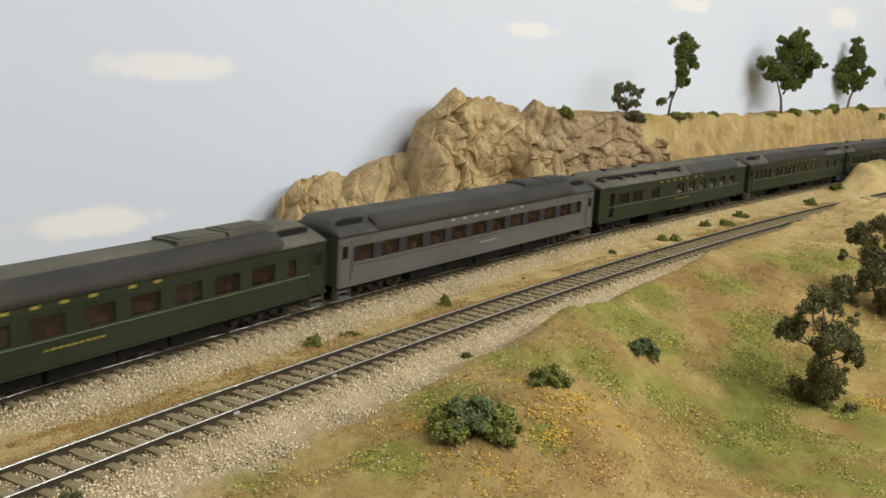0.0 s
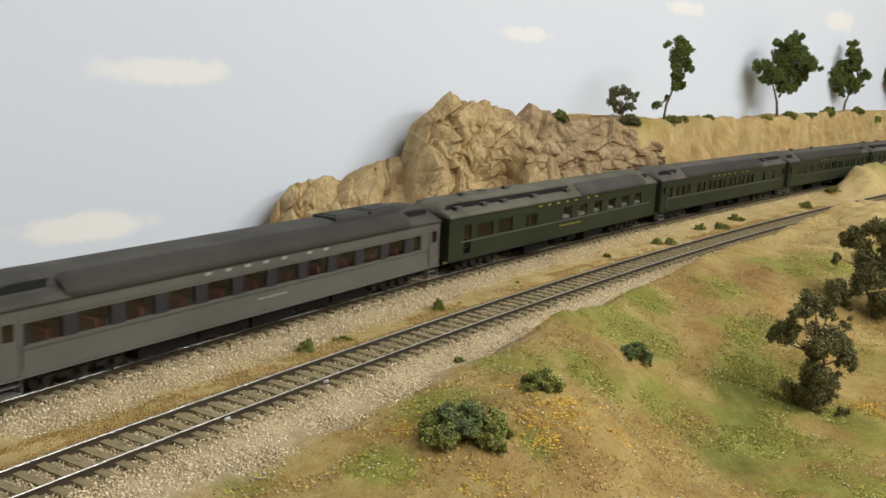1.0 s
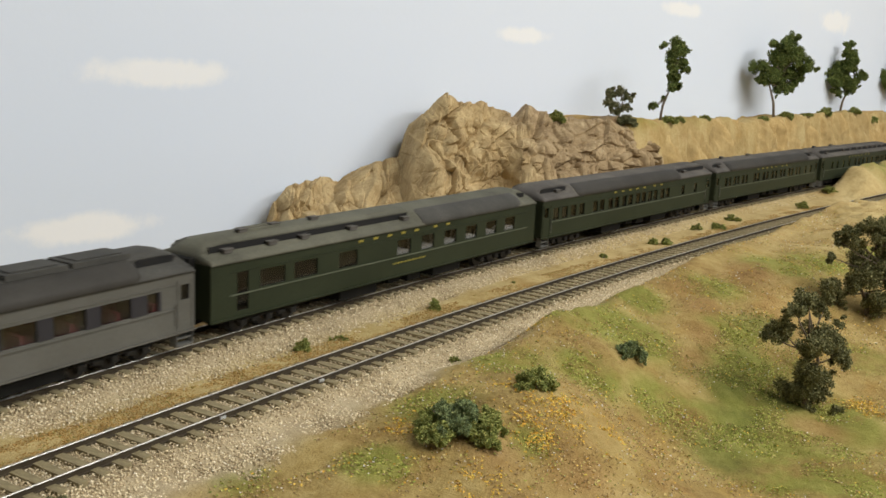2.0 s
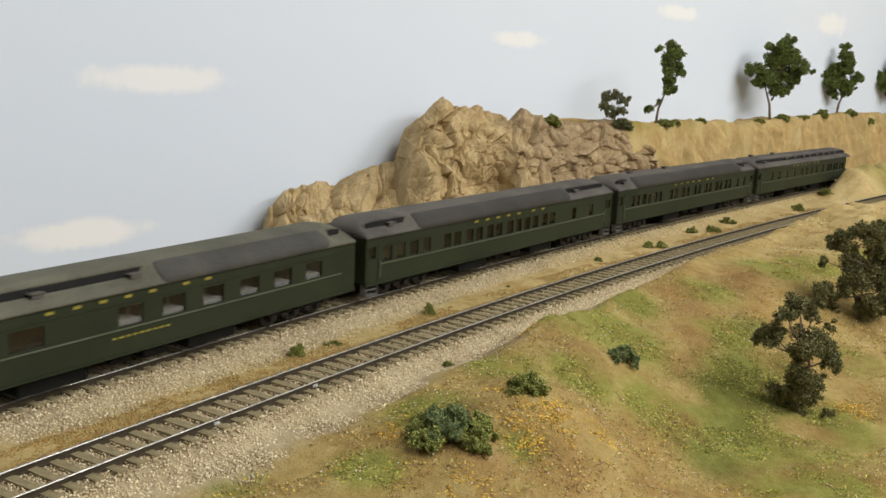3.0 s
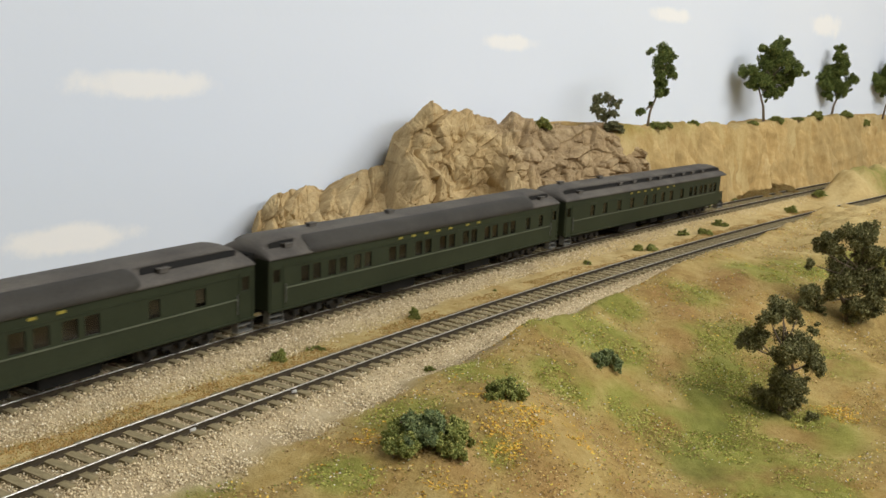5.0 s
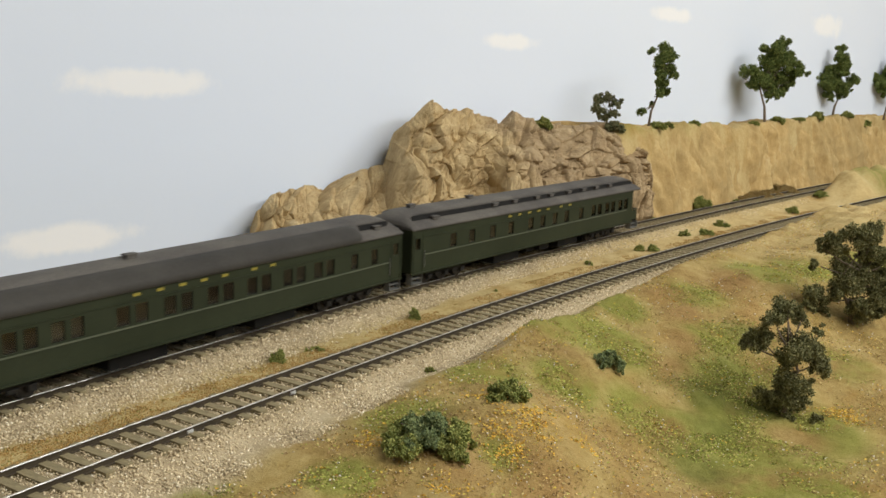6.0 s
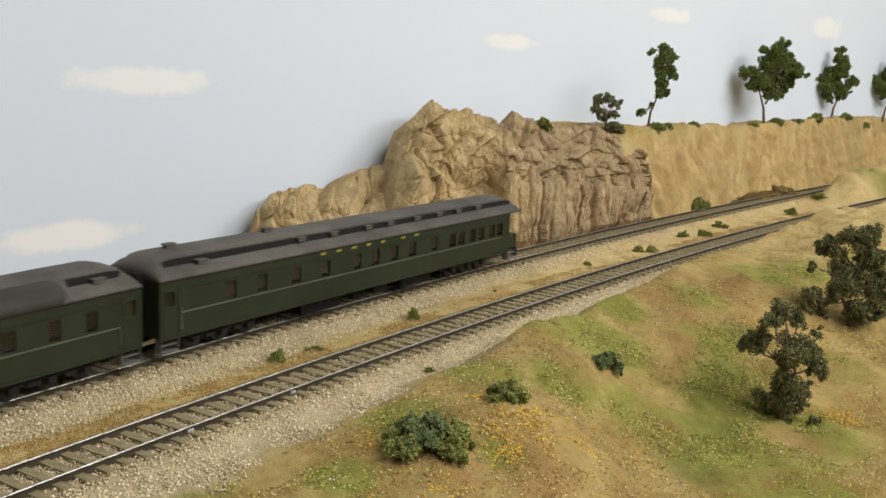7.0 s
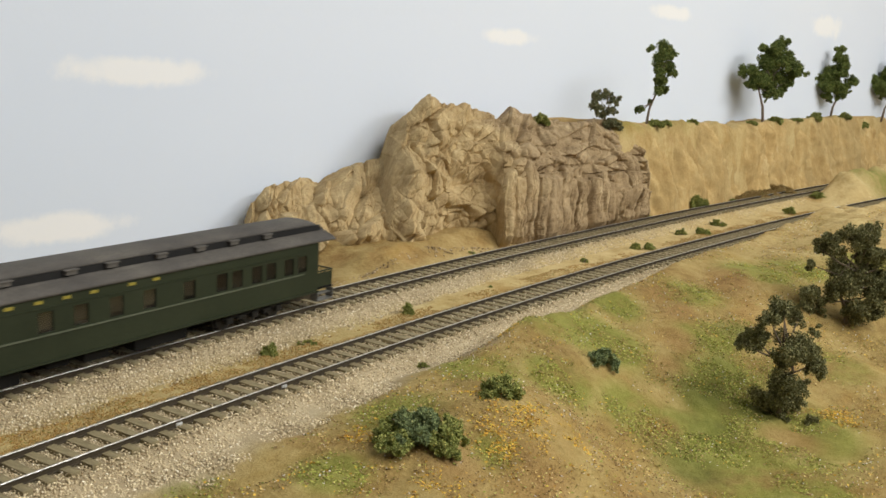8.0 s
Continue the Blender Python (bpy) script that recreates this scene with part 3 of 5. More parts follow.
# ---------------------------------------------------------------- tan earth bank behind the far track
def build_bank():
    """The steep earth face, folded and gullied, from the track's foot up to the grassy edge."""
    xs = np.concatenate([np.arange(0.630, 1.02, 0.0020), np.arange(1.02, 1.62, 0.0036)])
    ws = np.linspace(-0.08, 1.0, 46).tolist()
    yf, edge = np.interp(xs, FAR[:, 1], FAR[:, 2]), np.interp(xs, BANK_X, BANK_Z)
    verts = []
    for x, y0, zt in zip(xs.tolist(), yf.tolist(), edge.tolist()):
        zb = float(rail_z(x)) - 0.0075
        for w in ws:
            z = zb + (zt + 0.0006 - zb) * w
            fold = noise.fractal(Vector((x * 17 + 2.3, z * 5, 0.4)), 0.8, 2.0, 3)
            gully = 1 - 2.2 * abs(noise.noise(Vector((x * 34 + 1.6 * noise.noise(Vector((x * 20, z * 22, 5.0))), z * 7, 1.7))))
            crumb = noise.fractal(Vector((x * 120, z * 85, 8.0)), 0.9, 2.1, 4)
            hold = float(smooth(-0.08, 0.12, w)) * (1 - 0.55 * float(smooth(0.86, 1.0, w)))
            out = hold * (0.0190 * fold + 0.0042 * gully + 0.0030 * crumb) + 0.005 * float(smooth(0.25, 0.0, w))
            turn = 1.3 * max(0.0, 0.700 - x)
            verts.append(Vector((x, y0 + turn + max(0.0200 + 0.003 * w + 0.002 * crumb, 0.0265 + 0.0260 * max(0.0, w) ** 1.25 - out), z + 0.0015 * crumb * hold)))
        y, z = verts[-1].y, verts[-1].z
        verts.append(Vector((x, y + 0.006, z + 0.0004)))
        verts.append(Vector((x, y + 0.016, z - 0.0060)))
    n, m = len(xs), len(ws) + 2
    me = bpy.data.meshes.new("earth_bank")
    me.from_pydata(verts, [], [(i * m + j, (i + 1) * m + j, (i + 1) * m + j + 1, i * m + j + 1) for i in range(n - 1) for j in range(m - 1)])
    me.update()
    me.polygons.foreach_set("use_smooth", [True] * len(me.polygons))
    me.materials.append(bank_material())
    tagged(new("earth_bank", me), "steep ochre earth bank with worn gullies", kind="structure")


build_bank()


# ---------------------------------------------------------------- carved rock outcrop
def chance(*keys):
    """A fixed pseudo-random number from 0 to 1 for whole-number keys."""
    v = math.sin(sum(k * q for k, q in zip(keys, (12.9898, 78.233, 37.719))) + 0.37) * 43758.5453
    return v - math.floor(v)


def facets(where, key):
    """Broken planes: each cell tilts its own way, softened towards the joints."""
    cells, seeds = noise.voronoi(where)
    rim = min(1.0, 0.35 + (cells[1] - cells[0]) / 0.22)
    tilt = noise.cell_vector(seeds[0] * key) - Vector((0.5, 0.5, 0.5))
    return (where - seeds[0]).dot(tilt) * rim + 0.28 * rim


ROCK_U = (0.0, 0.05, 0.15, 0.227, 0.291, 0.34, 0.397, 0.468, 0.525, 0.574, 0.60, 0.632, 0.667, 0.73, 0.773, 0.858, 0.915, 0.972, 1.0)
FOOT_X = (0.285, 0.295, 0.318, 0.3375, 0.3618, 0.368, 0.3734, 0.4135, 0.4480, 0.4640, 0.4590, 0.4483, 0.4731, 0.496, 0.5357, 0.5868, 0.6342, 0.672, 0.694)
FOOT_Y = (0.185, 0.175, 0.155, 0.1448, 0.1380, 0.126, 0.1139, 0.1170, 0.1200, 0.1090, 0.0960, 0.0860, 0.0841, 0.0742, 0.0773, 0.0715, 0.0690, 0.0655, 0.072)
TOP_U = (0.0, 0.014, 0.05, 0.092, 0.149, 0.206, 0.241, 0.291, 0.333, 0.348, 0.362, 0.397, 0.433, 0.458, 0.489, 0.518, 0.539, 0.574, 0.61, 0.631, 0.657, 0.688, 0.716, 0.801, 0.915, 0.965, 1.0)
TOP_X = (0.3291, 0.3354, 0.3489, 0.3659, 0.3894, 0.4123, 0.4264, 0.4470, 0.4621, 0.4613, 0.4609, 0.4606, 0.4717, 0.4808, 0.4928, 0.5040, 0.5120, 0.5263, 0.5413, 0.5507, 0.5613, 0.5758, 0.5895, 0.6300, 0.6835, 0.7040, 0.7150)
TOP_Y = (0.2212, 0.2209, 0.2203, 0.2195, 0.2184, 0.2149, 0.2125, 0.2091, 0.2037, 0.1983, 0.1930, 0.1797, 0.1744, 0.1711, 0.1669, 0.1629, 0.1600, 0.1549, 0.1496, 0.1467, 0.1433, 0.1388, 0.1345, 0.1211, 0.1003, 0.0923, 0.0900)
TOP_Z = (0.0030, 0.0150, 0.0244, 0.0291, 0.0324, 0.0324, 0.0359, 0.0379, 0.0422, 0.0576, 0.0693, 0.0784, 0.0883, 0.0928, 0.0894, 0.0840, 0.0877, 0.0851, 0.0772, 0.0758, 0.0833, 0.0785, 0.0721, 0.0694, 0.0690, 0.0605, 0.0430)


def build_rock():
    """A sheet over the rock from its foot up to the crest and back to the wall: lumpy on one half, columns and ledges on the other."""
    us = np.linspace(0.0, 1.0, 620)
    ws = np.concatenate([np.linspace(-0.05, 1, 132), np.linspace(1.04, 1.5, 14)]).tolist()
    fx, fy = np.interp(us, ROCK_U, FOOT_X), np.interp(us, ROCK_U, FOOT_Y)
    tx, tz = np.interp(us, TOP_U, TOP_X), np.interp(us, TOP_U, TOP_Z)
    ty = np.interp(us, TOP_U, TOP_Y)
    foot_z = land(fx, fy) - 0.004
    verts = []
    for u, x0, y0, z0, x1, y1, z1 in zip(us.tolist(), fx.tolist(), fy.tolist(), foot_z.tolist(), tx.tolist(), ty.tolist(), tz.tolist()):
        U = u * 0.42
        wall = WALL_Y + WALL_SLOPE * x1
        for w in ws:
            crag = float(smooth(0.585, 0.628, u + 0.018 * noise.noise(Vector((3.0, w * 4.5, 0.0))) + 0.01 * noise.noise(Vector((8.0, w * 13, 0.0)))))
            if w <= 1:
                lean = max(0.0, w) ** (1.35 + 0.75 * crag)
                p = Vector((x0 + (x1 - x0) * lean, y0 + (y1 - y0) * lean, z0 + (z1 - z0) * w))
            else:
                k = (w - 1) / 0.5
                back = min(0.05, max(0.004, wall - 0.006 - y1)) * k
                p = Vector((x1 + 1.25 * back, y1 + back, z1 - (0.010 + 0.3 * max(0.0, z1 - 0.05)) * k * k - 0.004 * k))
            V = p.z + 0.4 * max(0.0, w - 1) * 0.1
            bend = noise.noise(Vector((U * 30, V * 30, 2.0)))
            lump = noise.fractal(Vector((U * 26, V * 30, 4.4)), 0.8, 2.0, 3)
            big = facets(Vector((U * 34 + 0.7 * bend, V * 40 - U * 12, 1.5)), 31.7)
            small = facets(Vector((U * 88 + 0.5 * bend, V * 105 + 0.7 * bend, 6.5)), 23.1)
            tiny = facets(Vector((U * 300, V * 330, 9.5)), 11.9)
            shelf = noise.noise(Vector((U * 20 + 0.6 * bend, V * 105 + U * 30, 15.0)))
            grain = noise.fractal(Vector((U * 420, V * 420, 3.0)), 0.9, 2.2, 3)
            crease = min(1.0, abs(noise.noise(Vector((U * 52 + 0.8 * bend, V * 60, 12.0)))) / 0.16)
            out = 0.0110 * lump + 0.0225 * (big - 0.12) + 0.0084 * (small - 0.12) + 0.0040 * shelf + 0.0018 * tiny + 0.0004 * grain - 0.0016 * (1 - crease)
            if crag > 0:
                run = U * 98 + 0.45 * bend + 0.30 * noise.noise(Vector((U * 70, 1.0, 7.0))) + 1.6 * V * noise.noise(Vector((U * 14, 3.0, 1.0)))
                i, f = math.floor(run), run - math.floor(run)
                rib = math.sqrt(max(0.0, 1 - (2 * f - 1) ** 2))
                fine_run = U * 255 + 0.9 * bend + 4 * V * bend
                fine_rib = math.sqrt(max(0.0, 1 - (2 * (fine_run - math.floor(fine_run)) - 1) ** 2))
                reach = 0.38 + 0.36 * chance(i, 3)
                shaft = float(smooth(reach + 0.035, reach - 0.02, w))
                pillar = facets(Vector((U * 95 + 0.8 * bend, V * 24 + 2.0 * chance(i, 4), 2.5)), 17.3)
                column = 0.0058 * rib + 0.0060 * chance(i, 1) + 0.0012 * fine_rib + 0.0095 * pillar + 0.0016 * small
                slab = facets(Vector((U * 46 + 1.1 * bend, V * 135 + U * 7 + 1.2 * bend, 5.5)), 41.3)
                chunk = facets(Vector((U * 75, V * 70 + 0.9 * bend, 8.5)), 13.7)
                ledge = 0.0115 * slab + 0.0120 * chunk + 0.0030 * small
                hard = shaft * column + (1 - shaft) * ledge - 0.0060 * max(0.0, 1 - max(0.0, w) / 0.09) ** 2 + 0.0070 * lump + 0.0009 * tiny + 0.0004 * grain - 0.0012 * (1 - crease)
                out += (hard - out) * crag
            fade = min(1.0, 0.35 + 4 * max(0.0, min(w + 0.06, 1.5 - w))) * (1 - 0.7 * float(smooth(0.97, 1.0, u)))
            steep = 1.0 if w < 0.85 else max(0.3, 1 - (w - 0.85) * 3)
            p += fade * out * Vector((-0.45 * steep, -0.85 * steep, 0.25 + 0.35 * (1 - steep)))
            verts.append(p)
    m = len(ws)
    rock = tagged(new("rock_outcrop"), "craggy tan and brown carved rock outcrop beside the track", "rock")
    skin = rock_material()
    for name, lab, a, b in (("lower_slope", "rounded lumpy tan rock slope", 0, 206), ("peak", "tall rounded tan rock peak", 206, 374), ("cliff_face", "brown cliff face of columns under broken ledges", 374, 619)):
        me = bpy.data.meshes.new(name)
        me.from_pydata(verts[a * m:(b + 1) * m], [], [(i * m + j, (i + 1) * m + j, (i + 1) * m + j + 1, i * m + j + 1) for i in range(b - a) for j in range(m - 1)])
        me.update()
        me.materials.append(skin)
        part(name, me, None, rock, lab)


build_rock()


# ---------------------------------------------------------------- plants
def crown_mesh(name, clumps, material, rng, leaf=0.0014, density=1.0, depth=0.7):
    """Small bent leaf flakes gathered in uneven clumps; clumps are x, z, radius in millimetres."""
    pts, sizes = [], []
    for cx, cz, r, *deep in clumps:
        cy = deep[0] if deep else rng.uniform(-1, 1) * r * depth
        for _ in range(max(6, int(r * 1.7))):
            d = rng.normal(size=3)
            d /= np.linalg.norm(d)
            sub = np.array([cx, cy, cz]) + d * r * rng.uniform(0.15, 0.82) * np.array([1, 1, 0.9])
            sr = r * rng.uniform(0.25, 0.46)
            k = int(density * 30 * (sr * 0.0014 / (leaf * 2.2)) ** 2 + 26)
            e = rng.normal(size=(k, 3))
            e /= np.linalg.norm(e, axis=1, keepdims=True)
            pts.append((sub + e * sr * rng.uniform(0.35, 1.05, (k, 1))) * 0.001)
            sizes.append(rng.uniform(0.6, 1.3, k) * leaf)
    return loose(name, np.concatenate(pts), np.concatenate(sizes), material, rng, leaf=True)


def tree(x, y, z, turn, height, clumps, material, label, seed, trunk=1.2, leaf=0.0014, density=1.0, bark=None, full=1.3):
    rng = np.random.default_rng(seed)
    clumps = [(cx, cz, r * full) for cx, cz, r in clumps]
    clumps += [(cx + rng.uniform(-1, 1) * r, cz + rng.uniform(-1, 0.8) * r, r * rng.uniform(0.35, 0.6)) for cx, cz, r in clumps]
    ob = tagged(new("tree"), label, "tree")
    ob.matrix_world = pose(x, y, z, 0, 0, turn)
    bm = bmesh.new()
    tall = sorted(clumps[:len(clumps) // 2], key=lambda c: c[1])
    mid = tall[len(tall) // 2]
    stem = [Vector((0, 0, -0.004)), Vector((mid[0] * 0.1, 0.3, mid[1] * 0.3)) * 0.001, Vector((mid[0] * 0.45, 0, mid[1] * 0.7)) * 0.001, Vector((tall[-1][0] * 0.8, 0, tall[-1][1] * 0.92)) * 0.001]
    stem[0] = Vector((0, 0, -0.004))
    tube(bm, stem, [trunk * 0.0011, trunk * 0.0009, trunk * 0.0006, 0.0002], 7)
    for cx, cz, r in clumps[:len(clumps) // 2]:
        k = max(0.12, min(0.85, (cz - r) / max(1.0, tall[-1][1])))
        a = stem[1].lerp(stem[3], k * 0.8)
        b = Vector((cx, 0, cz)) * 0.001
        c = a.lerp(b, 0.5) + Vector((0, rng.uniform(-1, 1) * 0.002, -0.001))
        tube(bm, [a, c, b], [trunk * 0.0005, trunk * 0.00035, 0.00015], 5)
    part("trunk", bm, bark or M_BARK, ob, "thin branching grey-brown trunk", True)
    part("crown", crown_mesh("crown", clumps, material, rng, leaf, density), None, ob, "uneven clumps of small leaves")
    return ob


def bush(x, y, w, h, material, label, seed, turn=0.0, sink=0.0006, leaf=0.0011, name="bush", fringe=None):
    """A low mound of leaf flakes, w wide and h high in millimetres."""
    rng = np.random.default_rng(seed)
    n = max(9, int(w * 1.7))
    clumps = []
    for _ in range(n):
        u, v = rng.uniform(-1, 1, 2)
        dome = max(0.15, 1 - 0.75 * (u * u + v * v) / 1.3)
        clumps.append((u * w * 0.37, h * dome * rng.uniform(0.25, 0.72), h * rng.uniform(0.28, 0.42), v * min(w * 0.32, h * 1.1)))
    core = [(a * w, b * h, 0.40 * h, d * w) for a, b, d in ((0.0, 0.52, 0.0), (-0.13, 0.48, -0.10), (0.13, 0.48, 0.08), (0.02, 0.42, -0.20), (-0.04, 0.42, 0.18))] if w > 15 else []
    ob = tagged(new(name), label, "bush")
    z = float(land(np.array(x), np.array(y)))
    ob.matrix_world = pose(x, y, z - sink, 0, 0, turn)
    bm = bmesh.new()
    for k in range(3):
        tube(bm, [(0, 0, -0.002), (0.0001 * w * (k - 1), 0.0002, 0.0003 * h), (0.00025 * w * (k - 1), 0, 0.0006 * h)], [0.0005, 0.0004, 0.0002], 5)
    part("stem", bm, M_BARK, ob)
    if fringe:
        low = [c for c in clumps if abs(c[0]) > 0.20 * w or c[1] < 0.30 * h]
        clumps = [c for c in clumps if c not in low]
        low += [(c[0] * 1.18, c[1] * 0.5, c[2] * 0.7, c[3] * 1.2) for c in low]
        part("fringe", crown_mesh("fringe", low, fringe, rng, leaf, 1.3, 1.0), None, ob, "yellow-green outer twigs")
    part("foliage", crown_mesh("foliage", clumps + core, material, rng, leaf, 1.6, 1.0), None, ob)
    return ob


VIEW = -58.0        # trees spread mainly across this way
AISLE = (-0.178, -0.258)


def behind_edge(x, y, v):
    """Steps back from the aisle until v behind the far track's centre line; the step as a scale, too."""
    k = 1.0
    while AISLE[1] + k * (y - AISLE[1]) < WALL_Y + WALL_SLOPE * (AISLE[0] + k * (x - AISLE[0])) - 0.016 and AISLE[1] + k * (y - AISLE[1]) - float(np.interp(AISLE[0] + k * (x - AISLE[0]), FAR[:, 1], FAR[:, 2])) < v:
        k += 0.002
    return AISLE[0] + k * (x - AISLE[0]), AISLE[1] + k * (y - AISLE[1]), k


def ground_z(x, y):
    return float(land(np.array(x), np.array(y)))


BACK_TREES = [
    (0.7165, 0.0844, 79, [(20, 71, 6.5), (23, 64, 6), (13, 62, 7), (19, 54, 7), (13, 49, 6), (24, 48, 4), (15, 41, 6), (12, 31, 5), (18, 33, 4), (6, 20, 3), (-5, 13.5, 3.5), (-9, 14, 2.5)], "slender green model tree with a leaning crown", 1.2),
    (1.0088, 0.0549, 101, [(22, 92, 7), (13, 82, 9), (30, 74, 9), (2, 68, 9), (18, 68, 11), (-17, 58, 8), (38, 62, 8), (14, 56, 12), (-4, 50, 9), (28, 48, 10), (8, 40, 9), (-13, 42, 7), (20, 36, 6), (6, 32, 5)], "full green model tree with a tall uneven crown", 1.6),
    (1.2167, 0.0240, 97, [(13, 91, 6), (10, 78, 8), (16, 70, 6), (0, 60, 9), (-21, 49, 7), (25, 49, 8), (-11, 42, 8), (9, 35, 9), (-4, 30, 6), (20, 40, 6), (4, 50, 8), (14, 60, 7), (-8, 52, 6), (2, 42, 8), (18, 34, 5)], "green model tree with spreading side branches", 1.6),
    (1.4450, -0.0030, 95, [(-14, 57, 7), (-6, 49, 9), (11, 66, 11), (28, 76, 12), (16, 42, 12), (34, 55, 11), (26, 90, 8), (0, 38, 7), (-24, 50, 4)], "broad green model tree", 1.6),
]
for n, (tx, ty, th, cl, lab, tk) in enumerate(BACK_TREES):
    tx, ty, grow = behind_edge(tx, ty, 0.056)
    cl = [((cx - 0.11 * cz) * grow, cz * grow, r * grow) for cx, cz, r in cl]
    tagged(tree(tx, ty, max(ground_z(tx, ty), float(np.interp(tx, BANK_X, BANK_Z)) - 0.003), VIEW, th, cl, M_LEAF, lab, 20 + n, tk, 0.0013, 1.3, None, 1.4), group="trees along the wall")
tree(1.50, -0.006, 0.0580, VIEW, 70, [(2, 40, 7), (8, 55, 8), (-4, 60, 7), (4, 72, 7)], M_LEAF, "small green model tree near the wall", 31, 1.3, 0.0018, 1.0)
tree(0.668, 0.106, 0.0690, VIEW, 32, [(-6, 26, 5), (2, 29, 4), (-7, 17, 5), (8, 23, 4), (6, 15, 4), (-3, 10, 4)], M_DRY, "small sparse grey-green shrub tree by the wall", 35, 0.8, 0.0013, 1.0, None, 1.5)
tree(0.2898, -0.1589, ground_z(0.2898, -0.1589), VIEW, 60, [(-3, 52, 8), (-9, 48, 6), (4, 49, 5), (-14, 38, 8), (-20, 36, 4), (2, 36, 10), (14, 28, 7), (10, 34, 6), (-4, 29, 6), (1, 15, 10), (-6, 8, 8), (6, 8, 8), (10, 16, 5)], M_OAK, "gnarled dark olive model oak on the grassy slope", 41, 1.2, 0.0008, 1.1, None, 1.12)
tree(0.4241, -0.1620, ground_z(0.4241, -0.1620), VIEW, 62, [(-3, 51, 10), (5, 54, 7), (-13, 47, 7), (-21, 43, 6), (-25, 34, 4), (11, 42, 8), (18, 38, 5), (0, 27, 13), (-10, 20, 8), (-21, 14, 9), (13, 19, 10), (20, 26, 6), (4, 10, 10), (14, 8, 7)], M_OAK, "dark olive model oak with an arching limb", 43, 1.3, 0.0009, 1.1, None, 1.12)

BUSHES = [
    (-0.0197, -0.0245, 14, 11.0, "small olive bush at the ballast edge"),
    (0.1010, -0.0825, 37, 11.0, "dense dark green bush on the grassy hill"), (0.1475, -0.0885, 18, 8.6, "round dark green bush on the grassy hill"),
    (0.2440, -0.0880, 19, 8.5, "dark green bush on the grassy slope"), (0.1530, 0.0335, 9, 6.8, "small green bush beside the far track"),
    (0.2545, 0.0284, 6.5, 7, "small green tuft between the tracks"), (0.1813, -0.0305, 5.5, 4, "tiny green tuft at the ballast edge"),
    (0.4583, 0.0200, 6, 4, "tiny green tuft between the tracks"), (0.5340, 0.0120, 8, 7, "small green bush between the tracks"),
    (0.5420, 0.0050, 11, 6, "small spreading green bush between the tracks"), (0.6282, 0.0096, 9.5, 6.5, "small green bush between the tracks"),
    (0.6500, -0.0011, 13, 7.5, "small green bush between the tracks"), (0.7092, 0.0045, 15, 7, "small green bush between the tracks"),
    (0.8577, -0.0224, 8.5, 10, "small upright green bush between the tracks"), (1.0000, -0.0190, 16, 9, "green bush at the foot of the knoll"),
    (0.7786, 0.0470, 15, 15, "dark green bush at the foot of the bank"), (0.8695, 0.0392, 7.5, 6, "small green tuft below the bank"),
    (0.9052, 0.0350, 8, 5, "small green tuft below the bank"), (0.6726, 0.0572, 7, 5.5, "small green tuft below the rocks"),
    (0.3359, 0.0252, 5, 3, "tiny green tuft between the tracks"), (0.4119, 0.0840, 5, 3.2, "tiny green tuft below the rocks"),
    (0.7394, 0.0835, 22, 7, "low green bush on top of the bank"), (0.7600, 0.0800, 10, 6, "low green bush on top of the bank"),
    (0.8356, 0.0800, 13, 6.5, "low green bush on top of the bank"), (0.9400, 0.0486, 14, 6, "low green bush on top of the bank"),
    (1.0281, 0.0455, 19, 9, "low green bush on top of the bank"), (1.1707, 0.0320, 19, 11, "low green bush on top of the bank"),
    (1.3056, 0.0220, 20, 10, "low green bush on top of the bank"), (1.3755, 0.0083, 15, 12, "low green bush on top of the bank"),
    (1.0899, 0.0360, 20, 5, "low green bush on top of the bank"), (0.1761, 0.0314, 13, 2.6, "low green tuft beside the far track"),
]
for n, (bx, by, bw, bh, lab) in enumerate(BUSHES[1:] + BUSHES[:1]):
    far = bx > 0.45
    if "top of the bank" in lab:
        bx, by, grow = behind_edge(bx, by, 0.050)
    tagged(bush(bx, by, bw, bh, M_DRY if "olive" in lab else M_BUSHDARK if bw > 30 or bx == 0.2440 else M_BUSH, lab, 60 + n, VIEW, leaf=0.0010 if far else 0.00060, fringe=M_BUSH if bw > 30 else None), group="scattered bushes")
for bx, by, bw, bh in ((0.9300, 0.0330, 34, 11), (0.9050, 0.0370, 26, 8), (0.9650, 0.0295, 38, 10), (1.0050, 0.0250, 40, 13)):
    bush(bx, by, bw, bh, M_BROWN, "low brown dead brush at the foot of the bank", int(bx * 1000), VIEW, leaf=0.0009)
rock_bush = bush(0.588, 0.128, 14, 9, M_BUSH, "small green bush on top of the rocks", 97, VIEW, leaf=0.0016)
rock_bush.location.z = 0.0725
dry = bush(0.668, 0.098, 20, 10, M_DRY, "low grey-green dry bush on top of the rocks", 98, VIEW, leaf=0.0014)
dry.location.z = 0.0685


# ---------------------------------------------------------------- the train
HALF, EAVE, SILL_Z, SIDE_Z, TOP = 0.0172, 0.0352, 0.0212, 0.0102, 0.0442
BODY = 0.283
HEAD_Z = 0.0292


